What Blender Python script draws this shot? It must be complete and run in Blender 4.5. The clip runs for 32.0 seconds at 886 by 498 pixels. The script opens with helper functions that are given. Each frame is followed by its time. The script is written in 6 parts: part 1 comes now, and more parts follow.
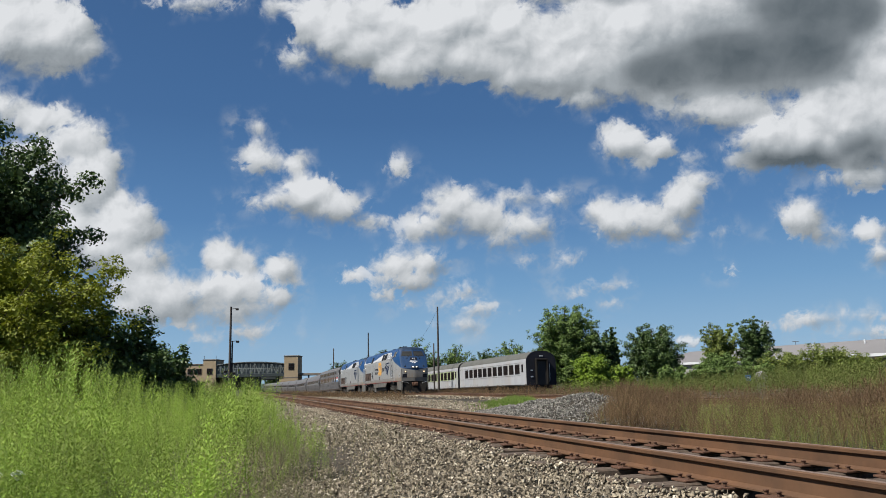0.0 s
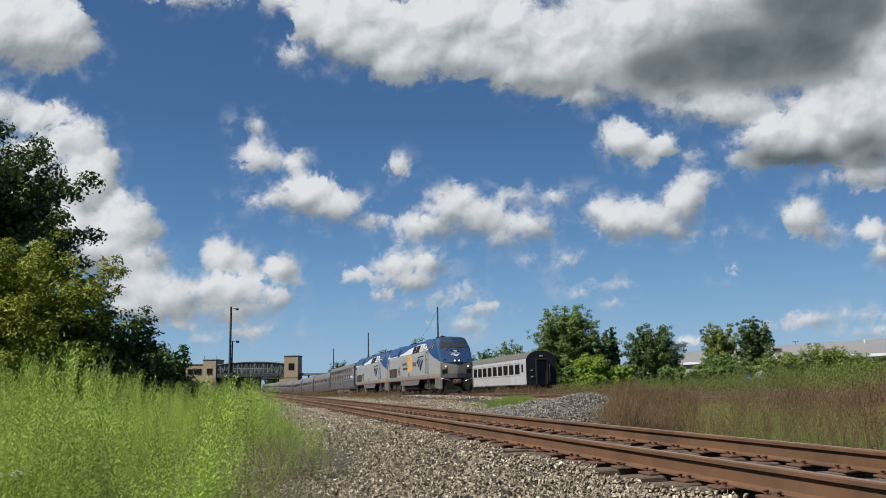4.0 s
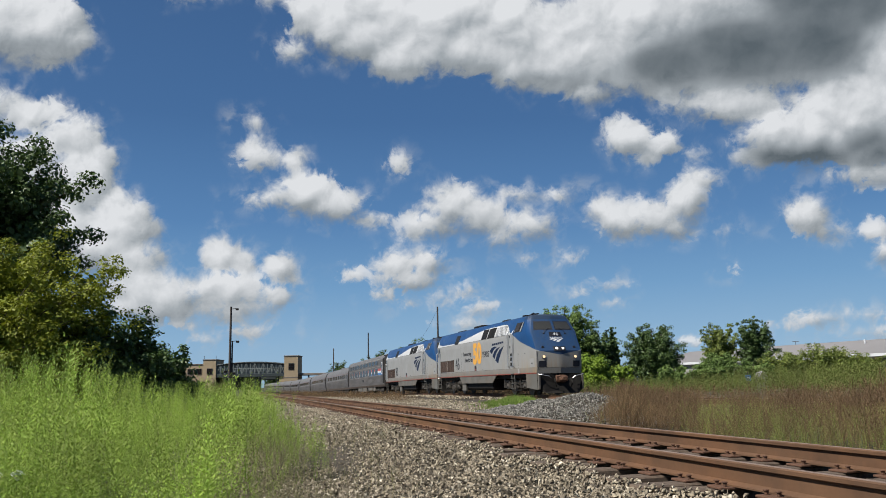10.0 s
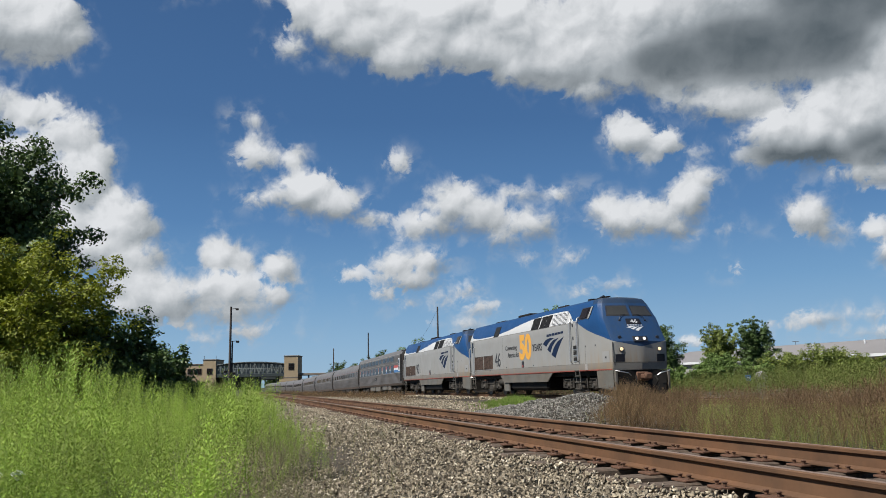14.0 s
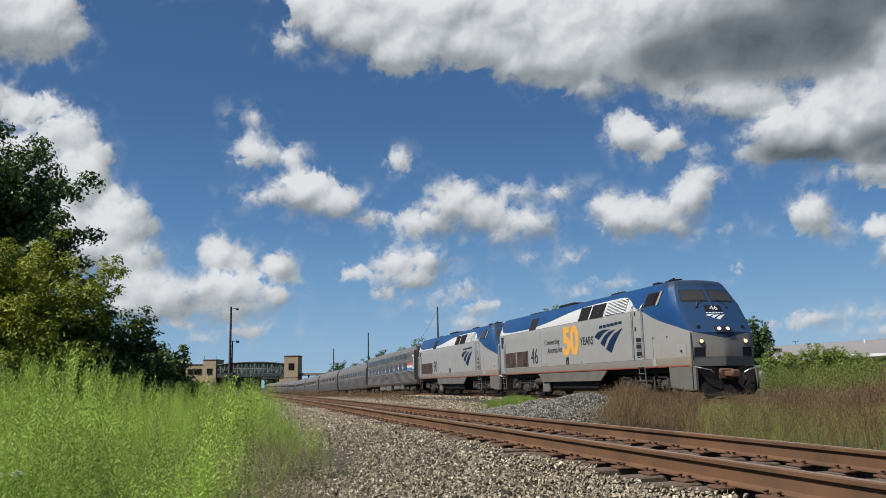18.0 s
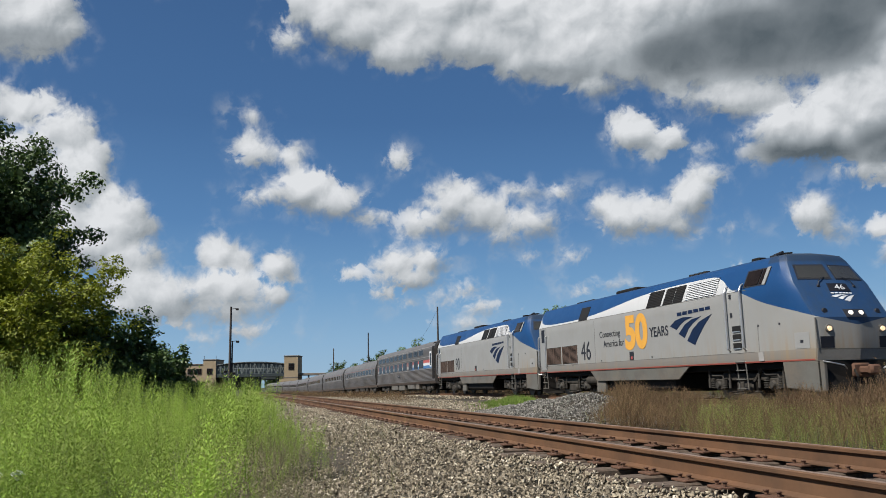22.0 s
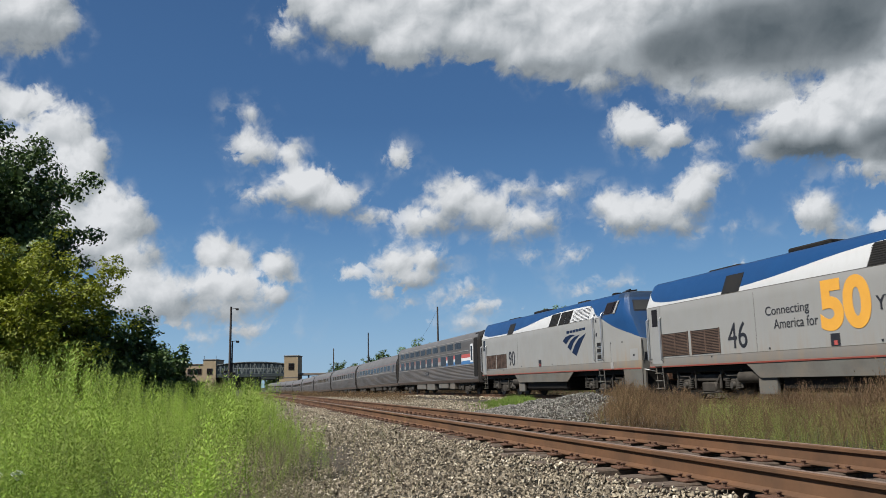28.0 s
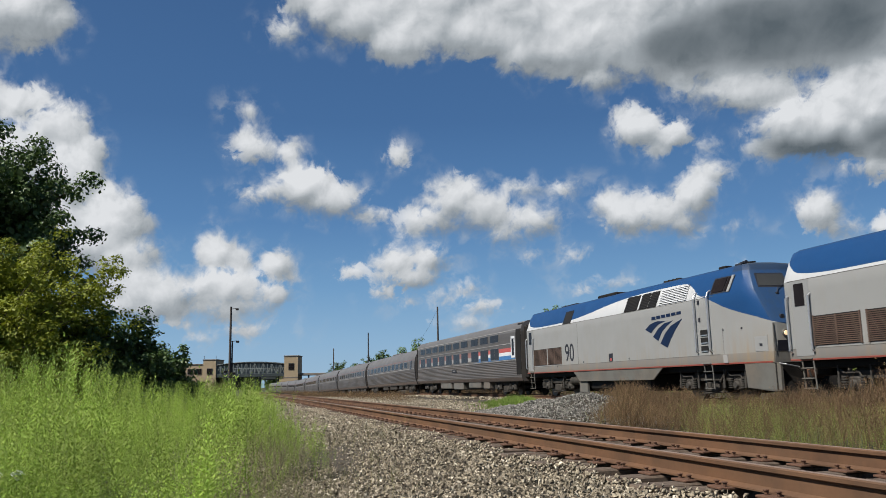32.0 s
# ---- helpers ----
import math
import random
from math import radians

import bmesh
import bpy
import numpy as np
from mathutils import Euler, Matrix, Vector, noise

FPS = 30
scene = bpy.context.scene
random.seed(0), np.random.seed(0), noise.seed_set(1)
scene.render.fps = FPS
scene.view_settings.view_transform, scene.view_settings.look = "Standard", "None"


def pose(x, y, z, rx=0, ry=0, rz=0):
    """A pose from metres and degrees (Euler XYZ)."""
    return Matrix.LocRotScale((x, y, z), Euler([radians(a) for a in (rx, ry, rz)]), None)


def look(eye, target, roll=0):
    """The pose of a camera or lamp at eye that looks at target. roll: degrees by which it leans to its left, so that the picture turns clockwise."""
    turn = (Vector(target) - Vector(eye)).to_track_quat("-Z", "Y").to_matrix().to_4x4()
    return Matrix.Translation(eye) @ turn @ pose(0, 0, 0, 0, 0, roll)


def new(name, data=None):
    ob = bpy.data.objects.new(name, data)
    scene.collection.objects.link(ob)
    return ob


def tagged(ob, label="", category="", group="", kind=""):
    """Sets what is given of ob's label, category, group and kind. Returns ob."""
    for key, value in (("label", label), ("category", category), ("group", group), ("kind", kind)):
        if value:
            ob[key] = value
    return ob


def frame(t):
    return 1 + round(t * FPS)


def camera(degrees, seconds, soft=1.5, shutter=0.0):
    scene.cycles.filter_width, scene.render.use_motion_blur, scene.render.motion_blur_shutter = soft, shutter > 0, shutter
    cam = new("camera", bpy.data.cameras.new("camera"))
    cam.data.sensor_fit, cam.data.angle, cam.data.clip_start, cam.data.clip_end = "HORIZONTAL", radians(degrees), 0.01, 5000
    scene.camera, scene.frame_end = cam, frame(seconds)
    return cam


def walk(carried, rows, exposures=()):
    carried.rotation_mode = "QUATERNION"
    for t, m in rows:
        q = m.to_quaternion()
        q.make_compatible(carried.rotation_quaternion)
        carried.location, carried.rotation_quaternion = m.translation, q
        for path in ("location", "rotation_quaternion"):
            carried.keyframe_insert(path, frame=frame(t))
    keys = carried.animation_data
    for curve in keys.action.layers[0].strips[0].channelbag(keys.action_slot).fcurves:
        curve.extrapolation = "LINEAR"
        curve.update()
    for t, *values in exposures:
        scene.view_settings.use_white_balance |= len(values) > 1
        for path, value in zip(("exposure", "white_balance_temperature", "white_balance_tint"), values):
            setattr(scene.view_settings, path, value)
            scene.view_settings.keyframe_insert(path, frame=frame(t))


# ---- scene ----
cam = camera(58.37, 32.0, 0.65, 0.5)
EYE = (0.0, 0.0, 0.722)
PATH = [(t, look(EYE, (0.0, 100.0, 0.722 + 100.0 * math.tan(radians(9.65))), -1.13)) for t in (0.0, 32.0)]
walk(cam, PATH, [(0.0, 0.65), (32.0, 0.65)])

# ---- light ----
SUN_TO = Vector((-0.68, -0.43, 0.95)).normalized()
world = bpy.data.worlds.new("sky")
scene.world = world
world.use_nodes = True
wn = world.node_tree.nodes
sky = wn.new("ShaderNodeTexSky")
sky.sky_type, sky.sun_disc = "NISHITA", False
sky.sun_elevation = math.asin(SUN_TO.z)
sky.sun_rotation = math.atan2(SUN_TO.x, SUN_TO.y)
sky.air_density, sky.dust_density, sky.ozone_density, sky.altitude = 1.0, 1.0, 1.0, 0
wn["Background"].inputs["Strength"].default_value = 0.05
# the lower sky pales towards the horizon
up = wn.new("ShaderNodeTexCoord")
split = wn.new("ShaderNodeSeparateXYZ")
air = wn.new("ShaderNodeValToRGB")
stops = [(0.0, (0.33, 0.515, 0.7)), (0.05, (0.25, 0.445, 0.675)), (0.12, (0.15, 0.33, 0.58)), (0.2, (0.084, 0.22, 0.46)), (0.32, (0.051, 0.145, 0.338)), (0.45, (0.043, 0.12, 0.288)), (1.0, (0.03, 0.078, 0.2))]
while len(air.color_ramp.elements) < len(stops):
    air.color_ramp.elements.new(0.5)
for el, (p, c) in zip(air.color_ramp.elements, stops):
    el.position, el.color = p, (*c, 1)
gain = wn.new("ShaderNodeVectorMath")
gain.operation = "SCALE"
gain.inputs["Scale"].default_value = 0.64 / 0.05
tone = wn.new("ShaderNodeMix")
tone.data_type = "RGBA"
tone.inputs[0].default_value = 0.85
wl = world.node_tree.links
wl.new(up.outputs["Generated"], split.inputs[0])
wl.new(split.outputs["Z"], air.inputs[0])
wl.new(air.outputs[0], gain.inputs[0])
wl.new(sky.outputs[0], tone.inputs[6])
wl.new(gain.outputs[0], tone.inputs[7])
wl.new(tone.outputs[2], wn["Background"].inputs["Color"])
sun = new("sun", bpy.data.lights.new("sun", "SUN"))
sun.data.energy, sun.data.angle, sun.data.color = 5.0, radians(0.5), (1.0, 0.96, 0.89)
sun.matrix_world = look((0, 0, 60), Vector((0, 0, 60)) - SUN_TO)


# ---- materials ----
def srgb(r, g, b):
    f = lambda c: (c / 255 / 12.92) if c < 10 else ((c / 255 + 0.055) / 1.055) ** 2.4
    return (f(r), f(g), f(b))


def nodes_of(name):
    m = bpy.data.materials.new(name)
    m.use_nodes = True
    t = m.node_tree
    return m, t, t.nodes["Principled BSDF"]


def add(t, kind, ins=(), **props):
    n = t.nodes.new("ShaderNode" + kind)
    for k, v in props.items():
        if k == "operation":
            n.operation = v
        elif k == "data_type":
            n.data_type = v
        elif k == "blend_type":
            n.blend_type = v
        elif k == "noise_dimensions":
            n.noise_dimensions = v
        elif k == "feature":
            n.feature = v
        elif k == "attribute_name":
            n.attribute_name = v
    for key, v in ins:
        if isinstance(v, bpy.types.NodeSocket):
            t.links.new(v, n.inputs[key])
        else:
            n.inputs[key].default_value = v
    return n


def math_node(t, op, a, b=0.0, c=0.0):
    return add(t, "Math", ((0, a), (1, b), (2, c)), operation=op).outputs[0]


def ramp(t, v, lo, hi):
    n = add(t, "MapRange", (("Value", v), ("From Min", lo), ("From Max", hi)))
    n.interpolation_type = "SMOOTHSTEP"
    return n.outputs[0]


def mix(t, f, a, b):
    n = add(t, "Mix", (), data_type="RGBA")
    for key, v in ((0, f), (6, a), (7, b)):
        if isinstance(v, bpy.types.NodeSocket):
            t.links.new(v, n.inputs[key])
        else:
            n.inputs[key].default_value = v if key == 0 else (*v[:3], 1)
    return n.outputs[2]


def noise_of(t, vec, scale, detail=4.0, rough=0.55):
    return add(t, "TexNoise", (("Vector", vec), ("Scale", scale), ("Detail", detail), ("Roughness", rough))).outputs[0]


def mat(name, c, rough=0.6, metal=0.0, c2=None, scale=3.0, fine=40.0, bump=0.15, amount=0.5, dirt=None, dirt_amount=0.0, spec=0.5, stretch=(1, 1, 1)):
    """A surface with variation at two scales, a fine relief and, if wanted, dirt in patches."""
    m, t, b = nodes_of(name)
    co = add(t, "TexCoord").outputs["Object"]
    co = add(t, "Mapping", (("Vector", co), ("Scale", stretch))).outputs[0]
    big, small = noise_of(t, co, scale), noise_of(t, co, fine, 3.0)
    c2 = c2 or tuple(v * 0.72 for v in c)
    f = math_node(t, "ADD", math_node(t, "MULTIPLY", ramp(t, big, 0.35, 0.65), amount), math_node(t, "MULTIPLY", math_node(t, "SUBTRACT", small, 0.5), 0.6))
    col = mix(t, f, c, c2)
    if dirt:
        d = math_node(t, "MULTIPLY", ramp(t, noise_of(t, co, scale * 0.6, 6.0, 0.65), 0.42, 0.7), dirt_amount)
        col = mix(t, d, col, dirt)
    t.links.new(col, b.inputs["Base Color"])
    b.inputs["Roughness"].default_value, b.inputs["Metallic"].default_value = rough, metal
    b.inputs["Specular IOR Level"].default_value = spec
    t.links.new(math_node(t, "MULTIPLY_ADD", big, 0.2, rough - 0.1), b.inputs["Roughness"])
    if bump:
        n = add(t, "Bump", (("Height", small), ("Strength", bump), ("Distance", 0.02)))
        t.links.new(n.outputs[0], b.inputs["Normal"])
    return m


def island_mat(name, colours, rough=0.85, spec=0.3, big=0.0, transl=0.0, fine=30.0, bump=0.3):
    """Pieces in one mesh, each with its own shade drawn between the given colours."""
    m, t, b = nodes_of(name)
    g = t.nodes.new("ShaderNodeNewGeometry")
    r = g.outputs["Random Per Island"]
    cr = t.nodes.new("ShaderNodeValToRGB")
    e = cr.color_ramp.elements
    n = len(colours)
    e[0].position, e[0].color = 0.0, (*colours[0], 1)
    e[1].position, e[1].color = 1.0, (*colours[-1], 1)
    for i in range(1, n - 1):
        x = e.new(i / (n - 1))
        x.color = (*colours[i], 1)
    t.links.new(r, cr.inputs[0])
    col = cr.outputs[0]
    co = add(t, "TexCoord").outputs["Object"]
    if big:
        k = ramp(t, noise_of(t, co, big, 3.0), 0.38, 0.64)
        hsv = add(t, "HueSaturation", (("Color", col), ("Value", 0.62), ("Saturation", 0.95), ("Hue", 0.492)))
        col = mix(t, k, col, hsv.outputs[0])
    t.links.new(col, b.inputs["Base Color"])
    b.inputs["Roughness"].default_value = rough
    b.inputs["Specular IOR Level"].default_value = spec
    if bump:
        h = noise_of(t, co, fine, 2.0)
        t.links.new(add(t, "Bump", (("Height", h), ("Strength", bump), ("Distance", 0.01))).outputs[0], b.inputs["Normal"])
    if transl:
        tr = add(t, "BsdfTranslucent", (("Color", col),))
        sh = add(t, "MixShader", ((0, transl), (1, b.outputs[0]), (2, tr.outputs[0])))
        t.links.new(sh.outputs[0], t.nodes["Material Output"].inputs[0])
    return m


def lamp_mat(name, c, strength):
    m, t, b = nodes_of(name)
    b.inputs["Base Color"].default_value = (*c, 1)
    b.inputs["Emission Color"].default_value = (*c, 1)
    b.inputs["Emission Strength"].default_value = strength
    return m


# ---- mesh helpers ----
class Shape:
    """Points and faces gathered for one mesh."""

    def __init__(self):
        self.v, self.f = [], []

    def add(self, verts, faces):
        k = len(self.v)
        self.v += [tuple(p) for p in verts]
        self.f += [tuple(i + k for i in q) for q in faces]
        return self

    def box(self, x0, x1, y0, y1, z0, z1, c=0.0):
        x0, x1, y0, y1, z0, z1 = min(x0, x1), max(x0, x1), min(y0, y1), max(y0, y1), min(z0, z1), max(z0, z1)
        if c <= 0:
            v = [(x, y, z) for x in (x0, x1) for y in (y0, y1) for z in (z0, z1)]
            return self.add(v, [(0, 1, 3, 2), (4, 6, 7, 5), (0, 4, 5, 1), (2, 3, 7, 6), (0, 2, 6, 4), (1, 5, 7, 3)])
        c = min(c, (x1 - x0) * 0.45, (y1 - y0) * 0.45, (z1 - z0) * 0.45)
        v, idx = [], {}
        for i, x in enumerate((x0, x1)):
            for j, y in enumerate((y0, y1)):
                for k, z in enumerate((z0, z1)):
                    sx, sy, sz = (c, -c)[i], (c, -c)[j], (c, -c)[k]
                    for a, p in enumerate(((x, y + sy, z + sz), (x + sx, y, z + sz), (x + sx, y + sy, z))):
                        idx[i, j, k, a] = len(v)
                        v.append(p)
        f = []
        for s in (0, 1):
            f.append([idx[s, 0, 0, 0], idx[s, 1, 0, 0], idx[s, 1, 1, 0], idx[s, 0, 1, 0]][:: (1 if s else -1)])
            f.append([idx[0, s, 0, 1], idx[1, s, 0, 1], idx[1, s, 1, 1], idx[0, s, 1, 1]][:: (-1 if s else 1)])
            f.append([idx[0, 0, s, 2], idx[1, 0, s, 2], idx[1, 1, s, 2], idx[0, 1, s, 2]][:: (1 if s else -1)])
        for p in (0, 1):
            for q in (0, 1):
                f.append([idx[p, q, 0, 0], idx[p, q, 1, 0], idx[p, q, 1, 1], idx[p, q, 0, 1]])
                f.append([idx[p, 0, q, 0], idx[p, 1, q, 0], idx[p, 1, q, 2], idx[p, 0, q, 2]])
                f.append([idx[0, p, q, 1], idx[1, p, q, 1], idx[1, p, q, 2], idx[0, p, q, 2]])
        for i in (0, 1):
            for j in (0, 1):
                for k in (0, 1):
                    f.append([idx[i, j, k, 0], idx[i, j, k, 1], idx[i, j, k, 2]])
        return self.add(v, f)

    def rod(self, p0, p1, r0, r1=None, n=10):
        p0, p1 = Vector(p0), Vector(p1)
        r1 = r0 if r1 is None else r1
        q = (p1 - p0).to_track_quat("Z", "Y")
        v = []
        for p, r in ((p0, r0), (p1, r1)):
            for i in range(n):
                a = 2 * math.pi * i / n
                v.append(p + q @ Vector((r * math.cos(a), r * math.sin(a), 0)))
        f = [(i, (i + 1) % n, n + (i + 1) % n, n + i) for i in range(n)]
        f += [tuple(range(n))[::-1], tuple(range(n, 2 * n))]
        return self.add(v, f)

    def pipe(self, pts, r, n=6):
        for a, b in zip(pts, pts[1:]):
            self.rod(a, b, r, r, n)
        return self

    def prism(self, poly, lift, axis="y", a=0.0, b=1.0):
        """A flat outline pushed along an axis from a to b; lift turns an outline point into a place."""
        n = len(poly)
        v = [lift(p, a) for p in poly] + [lift(p, b) for p in poly]
        f = [tuple(range(n))[::-1], tuple(range(n, 2 * n))] + [(i, (i + 1) % n, n + (i + 1) % n, n + i) for i in range(n)]
        return self.add(v, f)

    def loft(self, rings, closed=True, caps=True):
        n = len(rings[0])
        v = [p for r in rings for p in r]
        f = []
        for j in range(len(rings) - 1):
            for i in range(n if closed else n - 1):
                f.append((j * n + i, j * n + (i + 1) % n, (j + 1) * n + (i + 1) % n, (j + 1) * n + i))
        if caps and closed:
            f += [tuple(range(n))[::-1], tuple(range((len(rings) - 1) * n, len(rings) * n))]
        return self.add(v, f)

    def mesh(self, name, material, smooth=0.0):
        me = bpy.data.meshes.new(name)
        me.from_pydata(self.v, [], self.f)
        bm = bmesh.new()
        bm.from_mesh(me)
        bmesh.ops.recalc_face_normals(bm, faces=bm.faces)
        if smooth:
            for e in bm.edges:
                e.smooth = len(e.link_faces) == 2 and e.calc_face_angle(0) < radians(smooth)
            for q in bm.faces:
                q.smooth = True
        bm.to_mesh(me)
        bm.free()
        me.materials.append(material)
        return me


def part(name, shape, material, parent=None, label="", smooth=0.0):
    me = shape if isinstance(shape, bpy.types.Mesh) else shape.mesh(name, material, smooth)
    ob = new(name, me)
    if parent:
        ob.parent = parent
    return tagged(ob, label)


def thing(name, m, label, category, group="", kind=""):
    ob = new(name)
    ob.empty_display_size = 0.2
    ob.matrix_world = m
    return tagged(ob, label, category, group, kind)


def mass(name, v, t, material, parent=None):
    """One mesh from arrays of points and triangles."""
    me = bpy.data.meshes.new(name)
    me.vertices.add(len(v))
    me.vertices.foreach_set("co", np.ascontiguousarray(v, dtype=np.float32).ravel())
    k = t.shape[1]
    me.loops.add(t.size)
    me.loops.foreach_set("vertex_index", np.ascontiguousarray(t, dtype=np.int32).ravel())
    me.polygons.add(len(t))
    me.polygons.foreach_set("loop_start", np.arange(0, t.size, k, dtype=np.int32))
    me.update(calc_edges=True)
    me.validate()
    me.materials.append(material)
    ob = new(name, me)
    if parent:
        ob.parent = parent
    return ob


def strew(template_v, template_t, pos, yaw, size, tilt=None):
    """Copies of a template at places, turned about the upright and scaled, as arrays."""
    n, k = len(pos), len(template_v)
    c, s = np.cos(yaw)[:, None], np.sin(yaw)[:, None]
    x, y, z = template_v[None, :, 0], template_v[None, :, 1], template_v[None, :, 2]
    sz = size if size.ndim == 2 else np.repeat(size[:, None], 3, 1)
    x, y, z = x * sz[:, :1], y * sz[:, 1:2], z * sz[:, 2:3]
    if tilt is not None:
        x = x + z * tilt[:, :1]
        y = y + z * tilt[:, 1:2]
    v = np.stack([c * x - s * y + pos[:, :1], s * x + c * y + pos[:, 1:2], z + pos[:, 2:3]], 2).reshape(-1, 3)
    t = (template_t[None] + (np.arange(n) * k)[:, None, None]).reshape(-1, template_t.shape[1])
    return v, t


def gather(parts):
    vs, ts, k = [], [], 0
    for v, t in parts:
        vs.append(v)
        ts.append(t + k)
        k += len(v)
    return np.concatenate(vs), np.concatenate(ts)


rng = np.random.default_rng(7)

# ---- plan: two directions along the lines, and lateral distances from the eye ----
NEAR = radians(74.5)
NEAR_D, NEAR_N = Vector((math.cos(NEAR), -math.sin(NEAR))), Vector((math.sin(NEAR), math.cos(NEAR)))
NEAR_V, NEAR_Z = 4.41, 0.117
MAIN = radians(74.84)
MAIN_D, MAIN_N = Vector((math.cos(MAIN), -math.sin(MAIN))), Vector((math.sin(MAIN), math.cos(MAIN)))
MAIN_V = 17.148
MAIN_0 = 57.66  # along-line offset of the place where the main line's count starts
SIDING_V = 28.76


def near(u, v, z=0.0):
    """u runs along the near line towards the eye's side, v across it."""
    p = NEAR_D * u + NEAR_N * v
    return Vector((p.x, p.y, z))


def grade(s):
    return -0.0125 * max(0.0, min(-s - 8.0, 130.0))


def main(s, v=0.0, z=0.0):
    p = MAIN_D * (s - MAIN_0) + MAIN_N * (MAIN_V + v)
    return Vector((p.x, p.y, z + grade(s)))


def lateral(x, y):
    return x * NEAR_N.x + y * NEAR_N.y


def ground_z(x, y):
    """Height of the ground, as arrays."""
    v = lateral(x, y)
    s = x * MAIN_D.x + y * MAIN_D.y + MAIN_0
    z = np.interp(v, [-60, -6, -1.0, 1.6, 2.85, 5.95, 7.3, 10.5, 14.3, 15.4, 18.9, 20.5, 26, 28, 32, 34, 60, 400], [-0.9, -0.75, -0.5, -0.42, -0.125, -0.125, -0.24, -0.3, -0.3, -0.215, -0.215, -0.5, -0.66, -0.62, -0.62, -0.75, -0.5, 0.2])
    g = -0.0125 * np.clip(-s - 8, 0, 130) * np.clip((v - 9) / 5, 0, 1)
    rough = 0.035 * np.sin(x * 0.5 + np.sin(y * 0.3)) * np.sin(y * 0.4 + 0.2 * x)
    return z + g + rough

# ---- surfaces ----
# soil coloured dark so gaps between stones and weeds read as shade
M_SOIL = mat("soil_dark_for_gap_shade", (0.0525, 0.0434, 0.0336), 0.95, 0, (0.035, 0.0315, 0.021), 0.25, 9.0, 0.6, 0.8, spec=0.2)
M_STONE = island_mat("crushed_stone", [(0.05, 0.041, 0.03), (0.22, 0.184, 0.132), (0.36, 0.308, 0.225), (0.11, 0.09, 0.064), (0.28, 0.238, 0.172), (0.16, 0.134, 0.1), (0.55, 0.49, 0.38)], 0.9, 0.25, bump=0)
M_STONE_GREY = island_mat("grey_crushed_stone", [(0.045, 0.043, 0.039), (0.14, 0.134, 0.12), (0.25, 0.237, 0.21), (0.085, 0.08, 0.072), (0.36, 0.34, 0.305)], 0.9, 0.25, fine=50.0)
M_RAIL = mat("rusted_rail_steel", (0.118, 0.06, 0.031), 0.75, 0.1, (0.066, 0.037, 0.022), 1.3, 14.0, 0.12, 0.8, (0.145, 0.082, 0.046), 0.5, spec=0.3)
M_RAIL_TOP = mat("worn_rail_head", (0.22, 0.15, 0.11), 0.55, 0.3, (0.16, 0.105, 0.075), 3.0, 80.0, 0.1)
M_TIE = mat("weathered_wooden_tie", (0.085, 0.058, 0.04), 0.95, 0, (0.04, 0.03, 0.022), 3.0, 30.0, 0.2, 0.7, (0.14, 0.105, 0.078), 0.5, stretch=(1, 6, 6))
M_PLATE = mat("rusted_tie_plate", (0.1044, 0.0505, 0.0287), 0.85, 0.2, (0.0609, 0.0331, 0.0226), 9.0, 60.0, 0.3)
M_UNDER = mat("dark_underframe", (0.0098, 0.0091, 0.0084), 0.7, 0.1, (0.021, 0.0182, 0.0154), 2.5, 30.0, 0.2, spec=0.15)
M_TRUCK = mat("dusty_truck_steel", (0.05, 0.044, 0.037), 0.7, 0.1, (0.02, 0.018, 0.016), 4.0, 30.0, 0.2, spec=0.15)
M_WHEEL = mat("wheel_steel", (0.087, 0.0783, 0.0713), 0.5, 0.7, (0.0522, 0.0435, 0.0391), 4.0, 30.0, 0.1)
M_GLASS = mat("dark_tinted_glass", (0.0105, 0.0075, 0.0065), 0.12, 0, (0.02, 0.015, 0.0125), 1.0, 5.0, 0.0, spec=0.1)
# greyer base colour stands in for the pale reflection in the glass
M_SCREEN = mat("windscreen_reflection_grey", (0.042, 0.042, 0.0385), 0.2, 0, (0.0245, 0.0252, 0.0252), 0.8, 5.0, 0.0, spec=0.4)
M_FRAME = mat("dull_window_frame", (0.15, 0.142, 0.134), 0.5, 0.3, (0.12, 0.112, 0.104), 2.0, 20.0, 0.0)
M_MUTED_RED = mat("faded_pink_stripe", (0.1827, 0.087, 0.0783), 0.6, 0, (0.1479, 0.0827, 0.074), 1.0, 20.0, 0.0)
M_MUTED_WHITE = mat("pale_stripe_and_highlight", (0.261, 0.2523, 0.2436), 0.6, 0, (0.2088, 0.2001, 0.1914), 1.0, 20.0, 0.0)
M_GRILLE = mat("grille_black", (0.0157, 0.0157, 0.0157), 0.6, 0.2, (0.0261, 0.0235, 0.0209), 3.0, 20.0, 0.1, spec=0.15)
M_LOUVRE = mat("louvre_brown_dust", (0.105, 0.072, 0.056), 0.6, 0.1, (0.066, 0.045, 0.036), 3.0, 20.0, 0.1, spec=0.15)
M_CHROME = mat("handrail_steel", (0.5394, 0.5394, 0.5394), 0.35, 0.8, (0.3915, 0.3915, 0.3915), 5.0, 30.0, 0.0)
M_RED = mat("faded_red_paint", (0.2871, 0.0653, 0.0478), 0.6, 0, (0.1914, 0.0609, 0.0435), 2.0, 20.0, 0.0)
M_ORANGE = mat("orange_lettering", (0.5568, 0.2784, 0.0391), 0.55, 0, (0.4959, 0.2436, 0.0348), 2.0, 20.0, 0.0)
M_NAVY = mat("navy_lettering", (0.0052, 0.0148, 0.0435), 0.6, 0, (0.007, 0.0139, 0.0348), 2.0, 20.0, 0.0, spec=0.15)
